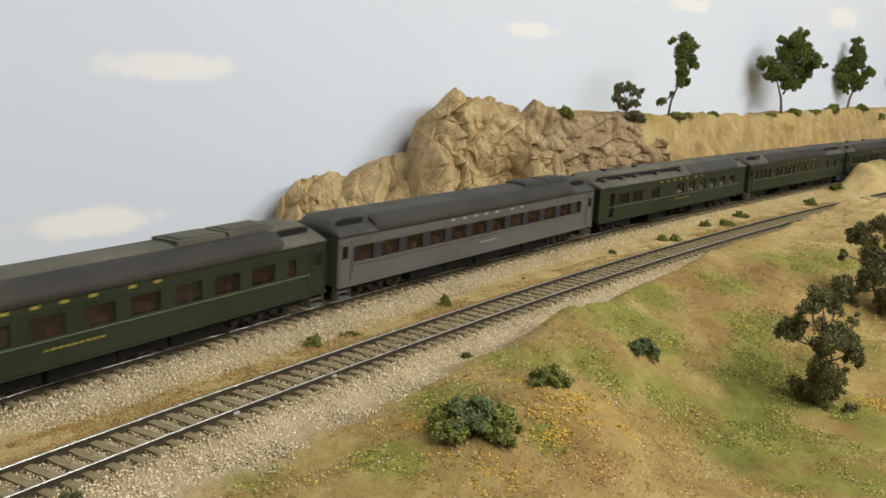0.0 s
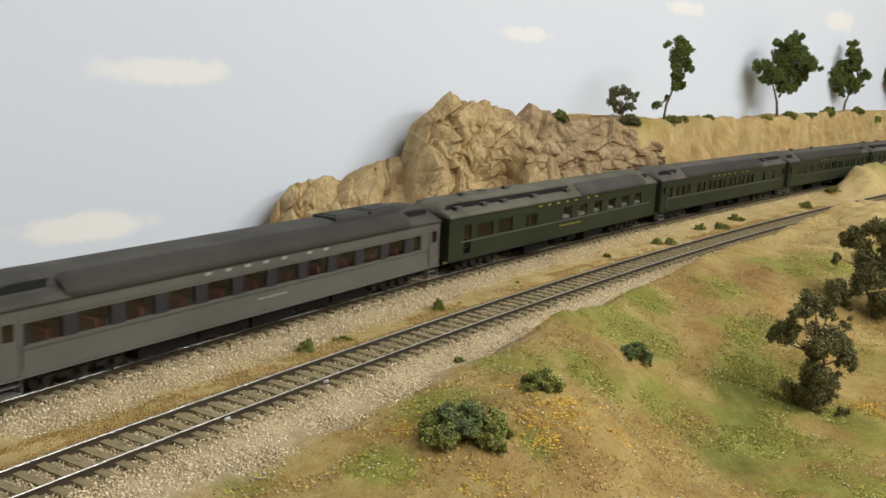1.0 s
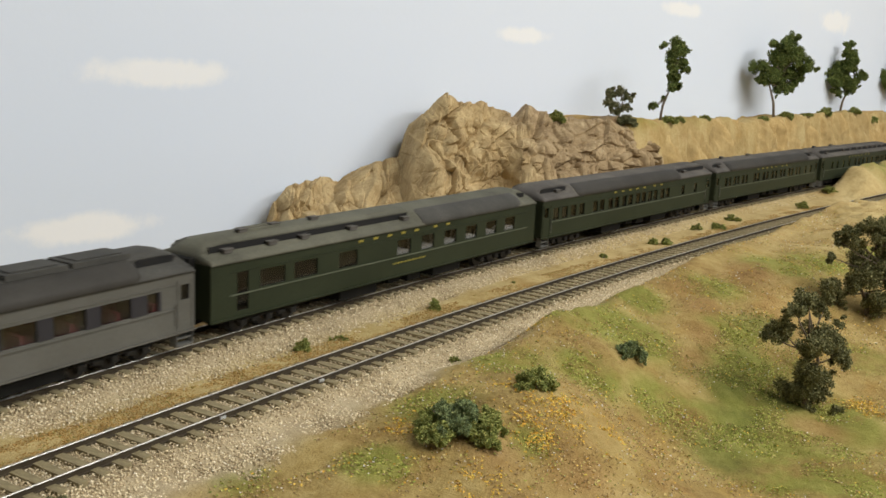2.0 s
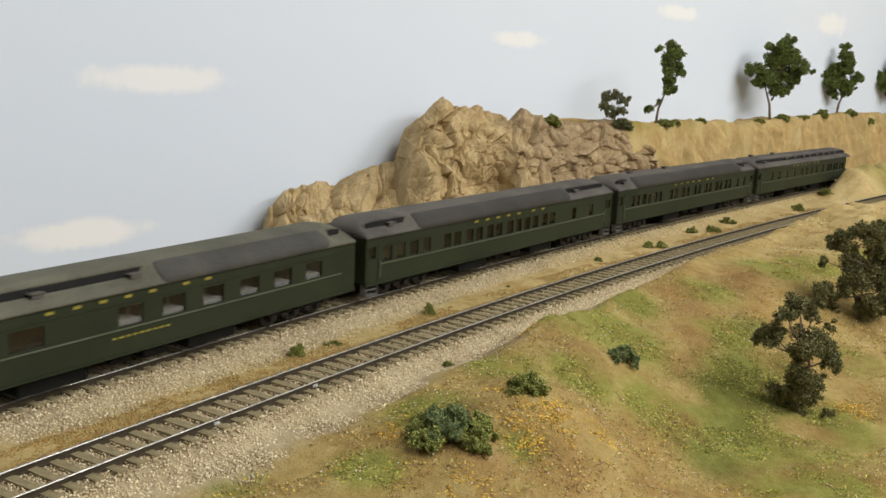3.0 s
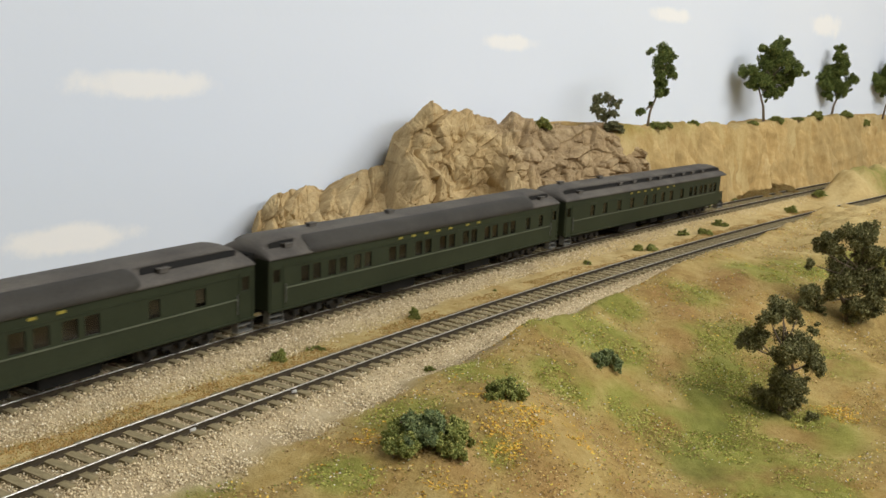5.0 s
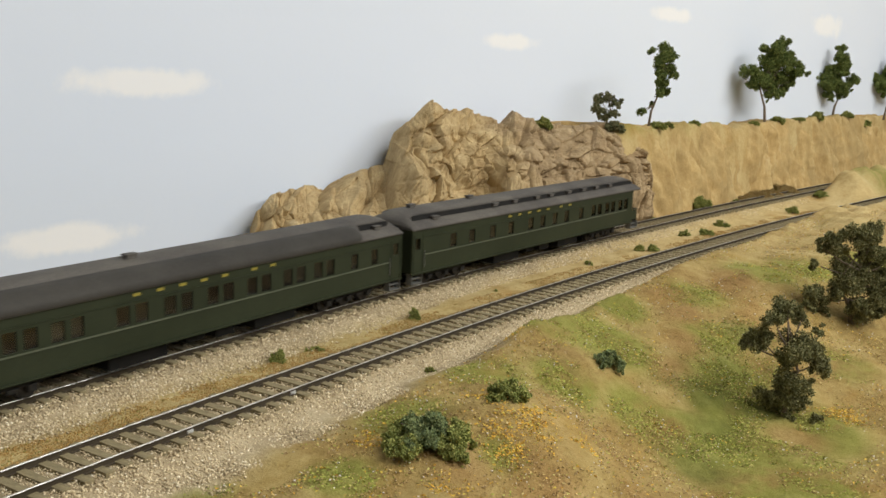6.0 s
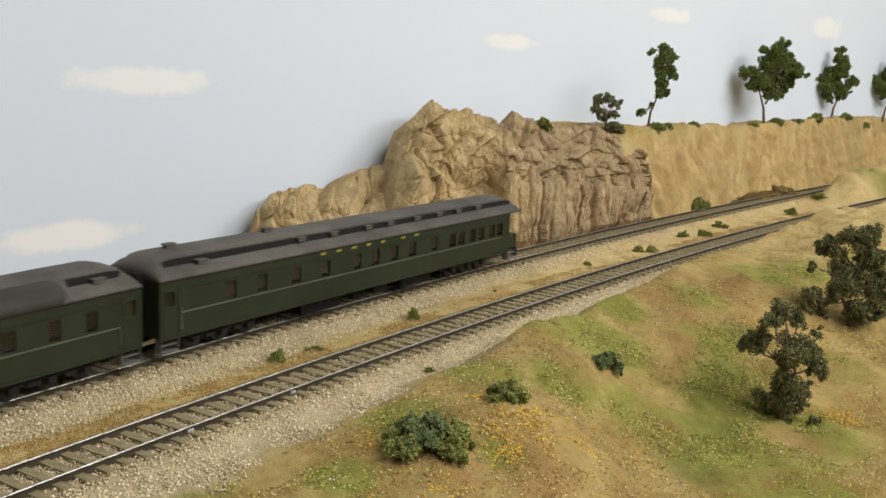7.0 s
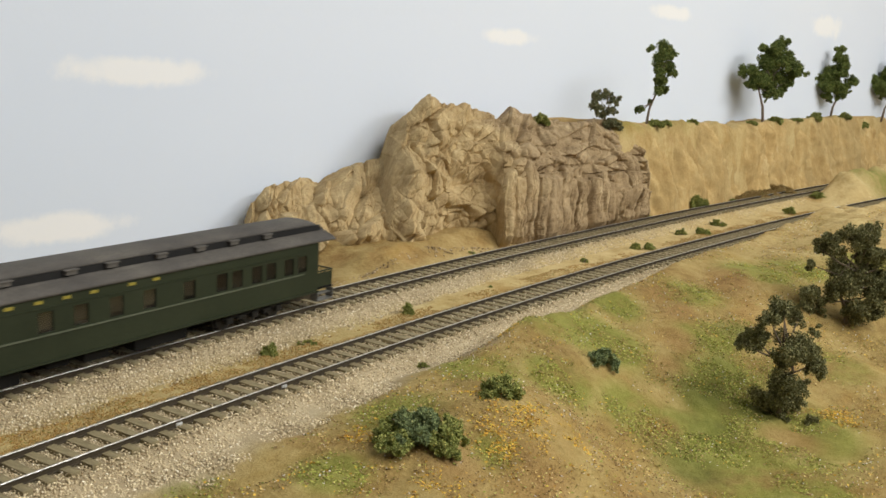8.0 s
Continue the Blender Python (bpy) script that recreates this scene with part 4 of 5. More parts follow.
def roof_section(c, drop):
    """Half cross-section from eave to crown: arched (c=0) or with a raised clerestory (c=1); drop lowers the crown at the ends."""
    arch = [(0.0180, 0.0348), (0.0179, 0.0358), (0.0168, 0.0378), (0.0150, 0.0396), (0.0128, 0.0413), (0.0105, 0.0425), (0.0085, 0.0432), (0.0045, 0.0440), (0.0, 0.0442)]
    cler = [(0.0180, 0.0348), (0.0179, 0.0358), (0.0165, 0.0370), (0.0140, 0.0381), (0.0108, 0.0388), (0.0102, 0.0420), (0.0110, 0.0426), (0.0055, 0.0441), (0.0, 0.0445)]
    out = []
    for (y0, z0), (y1, z1) in zip(arch, cler):
        y, z = y0 + (y1 - y0) * c, z0 + (z1 - z0) * c
        out.append((y, 0.0350 + (z - 0.0350) * (1 - drop) if z > 0.0350 else z))
    return out


def roof_mesh(recesses, overhang=0.0):
    """The roof shell. recesses: stretches (x0, x1) in which the clerestory shows."""
    half = BODY / 2
    ends = (0.0005, 0.001, 0.002, 0.004, 0.007, 0.010, 0.014)
    marks = list(np.linspace(-half, half + overhang, 48)) + [r + d for pair in recesses for r in pair for d in (-0.0012, 0.0012)]
    marks += [-half + d for d in ends] + [half + overhang - d for d in ends]
    stations = sorted({round(float(v), 5) for v in marks if -half <= v <= half + overhang})
    bm = bmesh.new()
    rings = []
    for x in stations:
        c = 1.0 if any(a <= x <= b for a, b in recesses) else 0.0
        e = min(x + half, half + overhang - x)
        drop = 0.0 if e > 0.014 else 0.78 * (1 - math.sqrt(max(0.0, 1 - (1 - max(0.0, e) / 0.014) ** 2)))
        sec = roof_section(c, drop)
        rings.append([bm.verts.new((x, y, z)) for y, z in sec] + [bm.verts.new((x, -y, z)) for y, z in sec[-2::-1]])
    k = len(rings[0])
    for r0, r1 in zip(rings, rings[1:]):
        for i in range(k - 1):
            f = bm.faces.new((r0[i], r0[i + 1], r1[i + 1], r1[i]))
            f.smooth = True
        bm.faces.new((r0[k - 1], r0[0], r1[0], r1[k - 1]))
    bm.faces.new(rings[0])
    bm.faces.new(rings[-1][::-1])
    return bm


def side_mesh(y, windows, x0, x1):
    """One side wall with real openings; windows are (centre, width, bottom, top)."""
    bm = bmesh.new()
    ya, yb = (y - 0.0009, y) if y > 0 else (y, y + 0.0009)
    zs = sorted({SIDE_Z, EAVE, *[w[2] for w in windows], *[w[3] for w in windows]})
    for z0, z1 in zip(zs, zs[1:]):
        zc = (z0 + z1) / 2
        x = x0
        for c, w, b, t in sorted(windows):
            if b < zc < t:
                if c - w / 2 > x + 1e-5:
                    add_box(bm, x, c - w / 2, ya, yb, z0, z1)
                x = c + w / 2
        add_box(bm, x, x1, ya, yb, z0, z1)
    bmesh.ops.remove_doubles(bm, verts=bm.verts, dist=1e-6)
    return bm


SHARED = {}


def shared(key, make):
    if key not in SHARED:
        SHARED[key] = make()
    return SHARED[key]


def truck(car, x, spin):
    """A six-wheel truck; the wheelsets are gathered in spin, to be turned as the car rolls."""
    def frame_mesh():
        bm = bmesh.new()
        for s in (-1, 1):
            add_box(bm, -0.0205, 0.0205, s * 0.0118 - 0.0008, s * 0.0118 + 0.0008, 0.0058, 0.0074, 0.0003)
            for cx in (-0.0165, 0.0, 0.0165):
                add_box(bm, cx - 0.0020, cx + 0.0020, s * 0.0122 - 0.0012, s * 0.0122 + 0.0012, 0.0034, 0.0064, 0.0004)
            for cx in (-0.0085, 0.0085):
                add_box(bm, cx - 0.0026, cx + 0.0026, s * 0.0122 - 0.0010, s * 0.0122 + 0.0010, 0.0044, 0.0062, 0.0003)
        add_box(bm, -0.010, 0.010, -0.0115, 0.0115, 0.0062, 0.0098, 0.0003)
        return mesh_of("truck_frame", bm, M_TRUCK)

    def axle_mesh():
        bm = bmesh.new()
        for s in (-1, 1):
            disc(bm, 0, s * 0.0082 - 0.0012, s * 0.0082 + 0.0012, 0, 0.0050, 22)
            disc(bm, 0, s * 0.0068 - 0.0004, s * 0.0068 + 0.0004, 0, 0.0056, 22)
            disc(bm, 0, s * 0.0096 - 0.0004, s * 0.0096 + 0.0004, 0, 0.0018, 8)
        disc(bm, 0, -0.0095, 0.0095, 0, 0.0011, 8)
        return mesh_of("wheelset", bm, M_WHEEL)
    t = part("truck", shared("truck", frame_mesh), None, car, "dark six-wheel truck frame with under-car shade in its colour")
    t.location = (x, 0, 0)
    for cx in (-0.0165, 0.0, 0.0165):
        w = part("wheelset", shared("axle", axle_mesh), None, t)
        w.location = (cx, 0, 0.0050)
        spin.append(w)


def pane_mesh(w, h):
    return shared(("pane", round(w, 5), round(h, 5)), lambda: mesh_of("window_pane", boxes((-w / 2, w / 2, -0.00012, 0.00012, -h / 2, h / 2)), M_GLASS))


def bars(xs, z, w, h, y):
    bm = bmesh.new()
    for n, x in enumerate(xs):
        k = 0.85 + 0.3 * ((n * 37) % 10) / 10
        add_box(bm, x - w * k / 2, x + w * k / 2, y - 0.00012, y + 0.00005, z - h / 2, z + h / 2)
    return bm


def coach(label, paint, windows, recesses, letters=None, nameplate=None, vents=(), hatches=(), duct=None, duct_paint=None, band=None, linen=False, seats=(), tail=False, letter_paint=None, boxes_under=(), roof_paint=None, doors=(-1, 1), blinds=()):
    """One passenger car; its origin is at rail height under its middle. Returns the car and its wheelsets."""
    car = tagged(new("passenger_car"), label, "train car", "passenger train")
    spin, half = [], BODY / 2
    letter_paint = letter_paint or M_GOLD
    end_windows = [(d * (half - 0.0055), 0.0048, 0.0235, 0.0300) for d in doors]
    for y in (-HALF, HALF):
        part("side_wall", side_mesh(y, list(windows) + end_windows, -half, half), paint, car)
        s = -1 if y < 0 else 1
        for c, w, b, t in list(windows) + end_windows:
            p = part("window_pane", pane_mesh(w, t - b), None, car)
            p.location = (c, y - s * 0.00060, (b + t) / 2)
            p.visible_shadow = False
            if y < 0 and any(abs(c - k) < 1e-4 for k in blinds):
                part("window_blind", boxes((c - w / 2 - 0.0006, c + w / 2 + 0.0006, y + 0.0012, y + 0.0014, b + (t - b) * 0.18, t + 0.0006)), M_BLIND, car, "lowered olive-brown window blind")
        if y < 0:
            # On green cars the rail's lit edge is put into its paler colour.
            part("belt_rail", boxes((-half + 0.011, half - 0.011, y - 0.0006, y - 0.0001, 0.0199, 0.0205)), M_BELTLIT if paint is M_GREEN else paint, car, "thin raised belt rail")
            part("letterboard_rail", boxes((-half + 0.011, half - 0.011, y - 0.0003, y - 0.0001, 0.0304, 0.0308)), paint, car)
        part("side_sill", boxes((-half, half, y - 0.0007 if y < 0 else y - 0.0004, y + 0.0004 if y < 0 else y + 0.0007, SIDE_Z - 0.0008, SIDE_Z - 0.00005)), paint, car, "narrow sill along the bottom edge")
    if band:
        piers = sorted(windows)
        edges = [piers[0][0] - piers[0][1] / 2 - 0.0015] + [v for c, w, b, t in piers for v in (c - w / 2, c + w / 2)] + [piers[-1][0] + piers[-1][1] / 2 + 0.0015]
        for a, b in zip(edges[0::2], edges[1::2]):
            if b - a > 0.0003:
                part("window_band", boxes((a, b, -HALF - 0.00025, -HALF - 0.00005, piers[0][2], piers[0][3])), band, car, "dark panel between the windows")
    for x in (-half, half):
        d = 1 if x > 0 else -1
        inner = min(x, x - d * 0.001), max(x, x - d * 0.001)
        bm = boxes((*inner, -HALF + 0.001, -0.006, SIDE_Z, EAVE), (*inner, 0.006, HALF - 0.001, SIDE_Z, EAVE), (*inner, -0.006, 0.006, 0.0315, EAVE))
        part("end_wall", bm, paint, car)
        if not (tail and d > 0):
            part("diaphragm", boxes((min(x, x + d * 0.0042), max(x, x + d * 0.0042), -0.0078, 0.0078, 0.0095, 0.0375), bevel=0.0007), M_BLACK, car, "black folded rubber diaphragm")
    for d in doors:
        for q in (0.0016, 0.0098):
            xx = d * (half - q)
            part("door_post", boxes((xx - 0.00025, xx + 0.00025, -HALF - 0.0003, -HALF - 0.00002, SIDE_Z, EAVE - 0.003)), paint, car)
        part("grab_iron", boxes((d * (half - 0.0112) - 0.00015, d * (half - 0.0112) + 0.00015, -HALF - 0.0007, -HALF - 0.0003, 0.0130, 0.0225)), M_STEP, car, "thin vertical grab iron")
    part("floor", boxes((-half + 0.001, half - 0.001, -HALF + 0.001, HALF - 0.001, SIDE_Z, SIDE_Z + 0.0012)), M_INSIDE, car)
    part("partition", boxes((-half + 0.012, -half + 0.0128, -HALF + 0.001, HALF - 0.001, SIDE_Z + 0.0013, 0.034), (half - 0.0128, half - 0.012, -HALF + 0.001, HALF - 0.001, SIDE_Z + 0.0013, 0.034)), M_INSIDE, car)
    for n, x in enumerate(seats):
        for y in ((-0.0121, 0.0121) if linen else (-0.0118, 0.0118)):
            if linen:
                bm = boxes((-0.0056, 0.0056, -0.0040, 0.0040, 0.0088, 0.0116), (-0.0006, 0.0006, -0.0006, 0.0006, 0, 0.0099), bevel=0.0002)
                o = part("table", shared("table", lambda: mesh_of("table", bm, M_LINEN)), None, car, "white dining table")
            else:
                def seat_mesh():
                    b2 = boxes((-0.0044, 0.0030, -0.0044, 0.0044, 0.0045, 0.0072), (0.0008, 0.0030, -0.0044, 0.0044, 0.0072, 0.0128), (-0.0024, 0.0024, -0.0040, 0.0040, 0.0, 0.0044), bevel=0.0004)
                    return mesh_of("seat", b2, M_SEAT)
                o = part("seat", shared("seat", seat_mesh), None, car, "red plush seat")
            o.location = (x, y, SIDE_Z + 0.0013)
    roof = part("roof", roof_mesh(recesses, 0.0125 if tail else 0.0), roof_paint or M_ROOF, car)
    # Strip along the clerestory side; its colour also carries the shade under the roof.
    for a, b in recesses:
        for s in (-1, 1):
            bm = boxes((a + 0.003, b - 0.003, min(s * 0.0104, s * 0.0109), max(s * 0.0104, s * 0.0109), 0.0390, 0.0418))
            part("clerestory_strip", bm, M_STRIP, car, "dark clerestory window strip with the recess's shade in its colour")
    for x, y, z in vents:
        def vent_mesh():
            b2 = boxes((-0.0026, 0.0026, -0.0014, 0.0014, 0, 0.0016), (-0.0032, 0.0032, -0.0019, 0.0019, 0.0016, 0.0022), bevel=0.0003)
            return mesh_of("roof_vent", b2, M_ROOF)
        v = part("roof_vent", shared("vent", vent_mesh), None, car, "small dusty roof ventilator")
        v.location = (x, y, z)
    for x0, x1, y0, y1 in hatches:
        bm = boxes((x0, x1, y0, y1, 0.0428, 0.0453), (x0 + 0.003, x1 - 0.003, y0 + 0.002, y1 - 0.002, 0.0453, 0.0458), bevel=0.0003)
        part("roof_hatch", bm, roof_paint or M_ROOF, car, "raised flat roof hatch")
    if duct:
        bm = bmesh.new()
        prof = [(-0.0182, 0.0351), (-0.0187, 0.0362), (-0.0181, 0.0382), (-0.0162, 0.0403), (-0.0136, 0.0419), (-0.0106, 0.0431), (-0.0094, 0.0430), (-0.0088, 0.0424)]
        rings = []
        for x in [duct[0] + k * k * 0.0008 for k in range(5)] + [duct[1] - k * k * 0.0008 for k in range(4, -1, -1)]:
            e = min(1.0, 0.80 + min(x - duct[0], duct[1] - x) / 0.016)
            rings.append([bm.verts.new((x, -0.012 + (y + 0.012) * e, 0.038 + (z - 0.038) * e)) for y, z in prof])
        for r0, r1 in zip(rings, rings[1:]):
            for i in range(len(prof) - 1):
                f = bm.faces.new((r0[i], r0[i + 1], r1[i + 1], r1[i]))
                f.smooth = True
        bm.faces.new(rings[0])
        bm.faces.new(rings[-1][::-1])
        part("air_duct", bm, duct_paint or M_ROOFDARK, car, "smooth dark air-conditioning duct along the roof edge")
    if letters is not None:
        for x in letters:
            o = part("letter_bar", shared(("bar", letter_paint.name), lambda: mesh_of("letter_bar", boxes((-0.0018, 0.0018, -0.00015, 0.00005, -0.0006, 0.0006)), letter_paint)), None, car, "small raised lettering bar")
            o.location = (x, -HALF - 0.00012, 0.0331)
    if nameplate:
        a, b, z = nameplate
        part("name_bar", bars(np.linspace(a, b, 9), z, (b - a) / 13, 0.0008, -HALF - 0.00008), letter_paint, car, "row of small name lettering bars")
    part("underframe", boxes((-half + 0.004, half - 0.004, -0.003, 0.003, 0.0062, SIDE_Z), (-half + 0.008, half - 0.008, -0.0145, 0.0145, SIDE_Z - 0.0022, SIDE_Z - 0.0002)), M_BLACK, car)
    for x0, x1, y0, y1, zz in boxes_under:
        part("equipment_box", boxes((x0, x1, y0, y1, zz, SIDE_Z - 0.0018), bevel=0.0004), M_BLACK, car, "black equipment box, darkened for the shade under the car")
    for d in (-1, 1):
        truck(car, d * 0.1015, spin)
        if d in doors:
            for s in (-1, 1):
                def step_mesh():
                    b2 = bmesh.new()
                    for k, zz in enumerate((0.0036, 0.0064)):
                        add_box(b2, -0.0045, 0.0045, -0.0016 - 0.0012 * (1 - k), 0.0014, zz, zz + 0.0006)
                    for q in (-0.0048, 0.0045):
                        add_box(b2, q, q + 0.0003, -0.0026, 0.0014, 0.0036, 0.0098)
                    return mesh_of("steps", b2, M_STEP)
                o = part("steps", shared("steps", step_mesh), None, car, "worn metal boarding steps")
                o.location = (d * (half - 0.0056), s * 0.0145, 0)
                if s > 0:
                    o.rotation_euler = (0, 0, math.pi)
        if not (tail and d > 0):
            cx = d * (half + 0.0002)
            part("coupler", boxes((min(cx, cx + d * 0.0050), max(cx, cx + d * 0.0050), -0.0016, 0.0016, 0.0062, 0.0088), (min(cx - d * 0.006, cx), max(cx - d * 0.006, cx), -0.0028, 0.0028, 0.0056, 0.0096), bevel=0.0003), M_BLACK, car, "black coupler")
    if tail:
        bm = boxes((half, half + 0.0138, -0.0150, 0.0150, SIDE_Z - 0.0006, SIDE_Z + 0.0006))
        part("platform", bm, M_BLACK, car, "open rear platform deck")
        bm = boxes((half + 0.0133, half + 0.0138, -0.0150, 0.0150, 0.0186, 0.0192), (half, half + 0.0138, -0.0150, -0.0145, 0.0186, 0.0192), (half, half + 0.0138, 0.0145, 0.0150, 0.0186, 0.0192))
        for q in np.linspace(-0.0147, 0.0147, 14):
            add_box(bm, half + 0.0134, half + 0.0137, q - 0.0002, q + 0.0002, SIDE_Z + 0.0006, 0.0186)
        for q in np.linspace(half + 0.001, half + 0.0125, 7):
            for yy in (-0.01485, 0.01465):
                add_box(bm, q - 0.0002, q + 0.0002, yy, yy + 0.0002, SIDE_Z + 0.0006, 0.0186)
        part("platform_railing", bm, paint, car, "low dark railing round the platform")
        part("gate_panel", boxes((half + 0.0007, half + 0.0130, -0.01495, -0.0148, SIDE_Z + 0.0008, 0.0180)), paint, car)
        part("platform_steps", boxes((half + 0.001, half + 0.0128, -0.0165, -0.0120, 0.0040, 0.0046), (half + 0.001, half + 0.0128, -0.0150, -0.0120, 0.0070, 0.0076), (half + 0.0008, half + 0.0011, -0.0165, -0.0120, 0.0040, 0.0096), (half + 0.0127, half + 0.0130, -0.0165, -0.0120, 0.0040, 0.0096)), M_STEP, car)
    return car, spin


def spread(a, b, n, w, lo=SILL_Z, hi=HEAD_Z):
    return [(float(c), w, lo, hi) for c in np.linspace(a, b, n)]


def pairs(centres, gap, w, lo=SILL_Z, hi=HEAD_Z):
    return [(c + s * gap / 2, w, lo, hi) for c in centres for s in (-1, 1)]


# Row of boxes lengthened to fill out the dark shade below the chair cars.
UNDER_FULL = ((-0.076, -0.044, -0.0148, -0.004, 0.0032), (-0.0425, -0.012, -0.0146, -0.004, 0.0040), (-0.010, 0.020, -0.0148, -0.004, 0.0030), (0.0215, 0.046, -0.0142, -0.004, 0.0044), (0.0475, 0.076, -0.0148, -0.004, 0.0034))
UNDER = ((-0.052, -0.022, -0.0145, -0.004, 0.0030), (0.006, 0.018, -0.0140, -0.004, 0.0042), (0.030, 0.058, -0.0145, -0.004, 0.0034), (-0.010, 0.000, -0.0130, -0.005, 0.0050))
ENDS = [(-0.1385, -0.112), (0.112, 0.1385)]


LETTERS = (-0.0400, -0.0280, -0.0160, -0.0040, 0.0082, 0.0263, 0.0387)     # seven bars, five and two


def build_train():
    cars = []
    coach_windows = spread(-0.1210, 0.0990, 11, 0.0146) + [(0.118, 0.0052, SILL_Z, HEAD_Z)]
    seat_rows = [w[0] for w in coach_windows]
    cars.append(coach("dark green chair car with red seats and gold lettering", M_GREEN, coach_windows, ENDS, letters=LETTERS, nameplate=(-0.012, 0.012, 0.0165),
                      hatches=((0.056, 0.0835, -0.0092, 0.0062), (0.0855, 0.114, -0.0092, 0.0062)), duct=(-0.112, 0.112), seats=seat_rows, boxes_under=UNDER_FULL, roof_paint=M_ROOFDUST))
    grey_windows = spread(-0.1208, 0.0990, 11, 0.0152) + [(0.118, 0.0060, SILL_Z, HEAD_Z)]
    cars.append(coach("two-tone grey chair car with a dark window band", M_GREY, grey_windows, ENDS, letters=LETTERS, nameplate=(-0.008, 0.010, 0.0165),
                      hatches=((0.056, 0.0835, -0.0092, 0.0062), (0.0855, 0.114, -0.0092, 0.0062)), duct=(-0.112, 0.112), band=M_GREYBAND, seats=[w[0] for w in grey_windows], letter_paint=M_SILVER, boxes_under=UNDER_FULL, roof_paint=M_ROOFGREY))
    diner = [(-0.1035, 0.0165, SILL_Z, HEAD_Z), (-0.0810, 0.0165, SILL_Z, HEAD_Z), (-0.0495, 0.0145, SILL_Z, HEAD_Z)] + spread(-0.0025, 0.1093, 6, 0.0122) + [(-0.1225, 0.0070, 0.0125, 0.0300)]
    cars.append(coach("dark green dining car with white tables", M_GREEN, diner, [(-0.1400, 0.010), (0.124, 0.1385)], letters=LETTERS, nameplate=(-0.011, 0.016, 0.0170),
                      vents=[(-0.100, -0.0125, 0.0384), (-0.078, -0.0125, 0.0384), (-0.042, -0.0125, 0.0384), (-0.110, -0.003, 0.0440), (-0.088, -0.002, 0.0440), (-0.060, -0.002, 0.0440), (0.003, -0.0125, 0.0384), (-0.128, -0.0125, 0.0384)],
                      hatches=((-0.108, -0.086, -0.0040, 0.0030),), duct=(0.013, 0.121), duct_paint=M_ROOFGREY, roof_paint=M_ROOFDUST, linen=True, seats=[-0.0025 + 0.02236 * k for k in range(6)], boxes_under=UNDER, doors=()))
    sleeper = pairs((-0.118, -0.0945), 0.0115, 0.0074) + pairs((-0.064, -0.041, -0.019, 0.004, 0.0250, 0.0475), 0.0100, 0.0070) + [(0.083, 0.0060, SILL_Z, HEAD_Z), (0.1085, 0.0060, SILL_Z, HEAD_Z)]
    cars.append(coach("dark green sleeping car with paired windows", M_GREEN, sleeper, [(-0.138, -0.100), (0.078, 0.1385)], letters=LETTERS,
                      vents=[(-0.116, -0.0120, 0.0386), (0.092, -0.0120, 0.0386)], duct=(-0.098, 0.076), boxes_under=UNDER, blinds=[w[0] for w in sleeper[:2]] + [0.1085]))
    sleeper2 = pairs((-0.112, -0.092, -0.072), 0.0085, 0.0058) + pairs((-0.042, -0.018, 0.006, 0.030, 0.054, 0.076), 0.0092, 0.0064) + [(0.100, 0.0054, SILL_Z, HEAD_Z), (0.117, 0.0054, SILL_Z, HEAD_Z)]
    cars.append(coach("dark green sleeping car with many narrow windows", M_GREEN, sleeper2, [(-0.138, -0.116), (0.108, 0.1385)], letters=LETTERS,
                      vents=[(-0.124, -0.0120, 0.0386), (-0.030, -0.001, 0.0440), (0.124, -0.0120, 0.0386), (-0.095, -0.001, 0.0440)], duct=(-0.114, 0.106), boxes_under=UNDER, blinds=[w[0] for w in sleeper2[4:6]]))
    lounge = [(c, 0.0066, SILL_Z, HEAD_Z) for c in (-0.1015, -0.082, -0.059, -0.0375, -0.013, 0.0025, 0.019, 0.0355, 0.057)] + [(c, 0.0066, SILL_Z, HEAD_Z) for c in (0.076, 0.0855, 0.098, 0.1075, 0.120, 0.1295)]
    cars.append(coach("dark green observation car with an open rear platform", M_GREEN, lounge, [(-0.137, 0.1525)], letters=LETTERS,
                      vents=[(x, -0.0112, 0.0398) for x in (-0.050, -0.026, 0.002, 0.021, 0.046, 0.068, 0.088, 0.110)] + [(-0.115, -0.0125, 0.0384), (-0.122, 0.0, 0.0444), (-0.062, 0.0, 0.0444)],
                      tail=True, boxes_under=UNDER, doors=(-1,), blinds=[w[0] for w in lounge[:9]]))
    return cars


CARS = build_train()


# ---------------------------------------------------------------- the two tracks
def rail_mesh(line, off, s0, s1):
    half = [(0.0007, -0.0025), (0.0007, -0.0023), (0.00025, -0.0020), (0.00025, -0.0010), (0.00040, -0.0008), (0.00040, -0.00034), (0.00037, -0.00020), (0.00030, -0.00007), (0.00018, 0.0)]
    prof = [(-a, b) for a, b in half] + half[::-1]
    bm = bmesh.new()
    prev = None
    for s in np.arange(s0, s1, 0.015):
        ring = []
        for dy, dz in prof:
            x, y, _ = on_track(line, s, off + dy)
            ring.append(bm.verts.new((x, y, float(rail_z(x)) + dz)))
        if prev:
            for i in range(len(prof) - 1):
                f = bm.faces.new((prev[i], prev[i + 1], ring[i + 1], ring[i]))
                f.material_index = 1 if 6 <= i <= 10 else 0
                f.smooth = 5 <= i <= 11
        prev = ring
    return bm


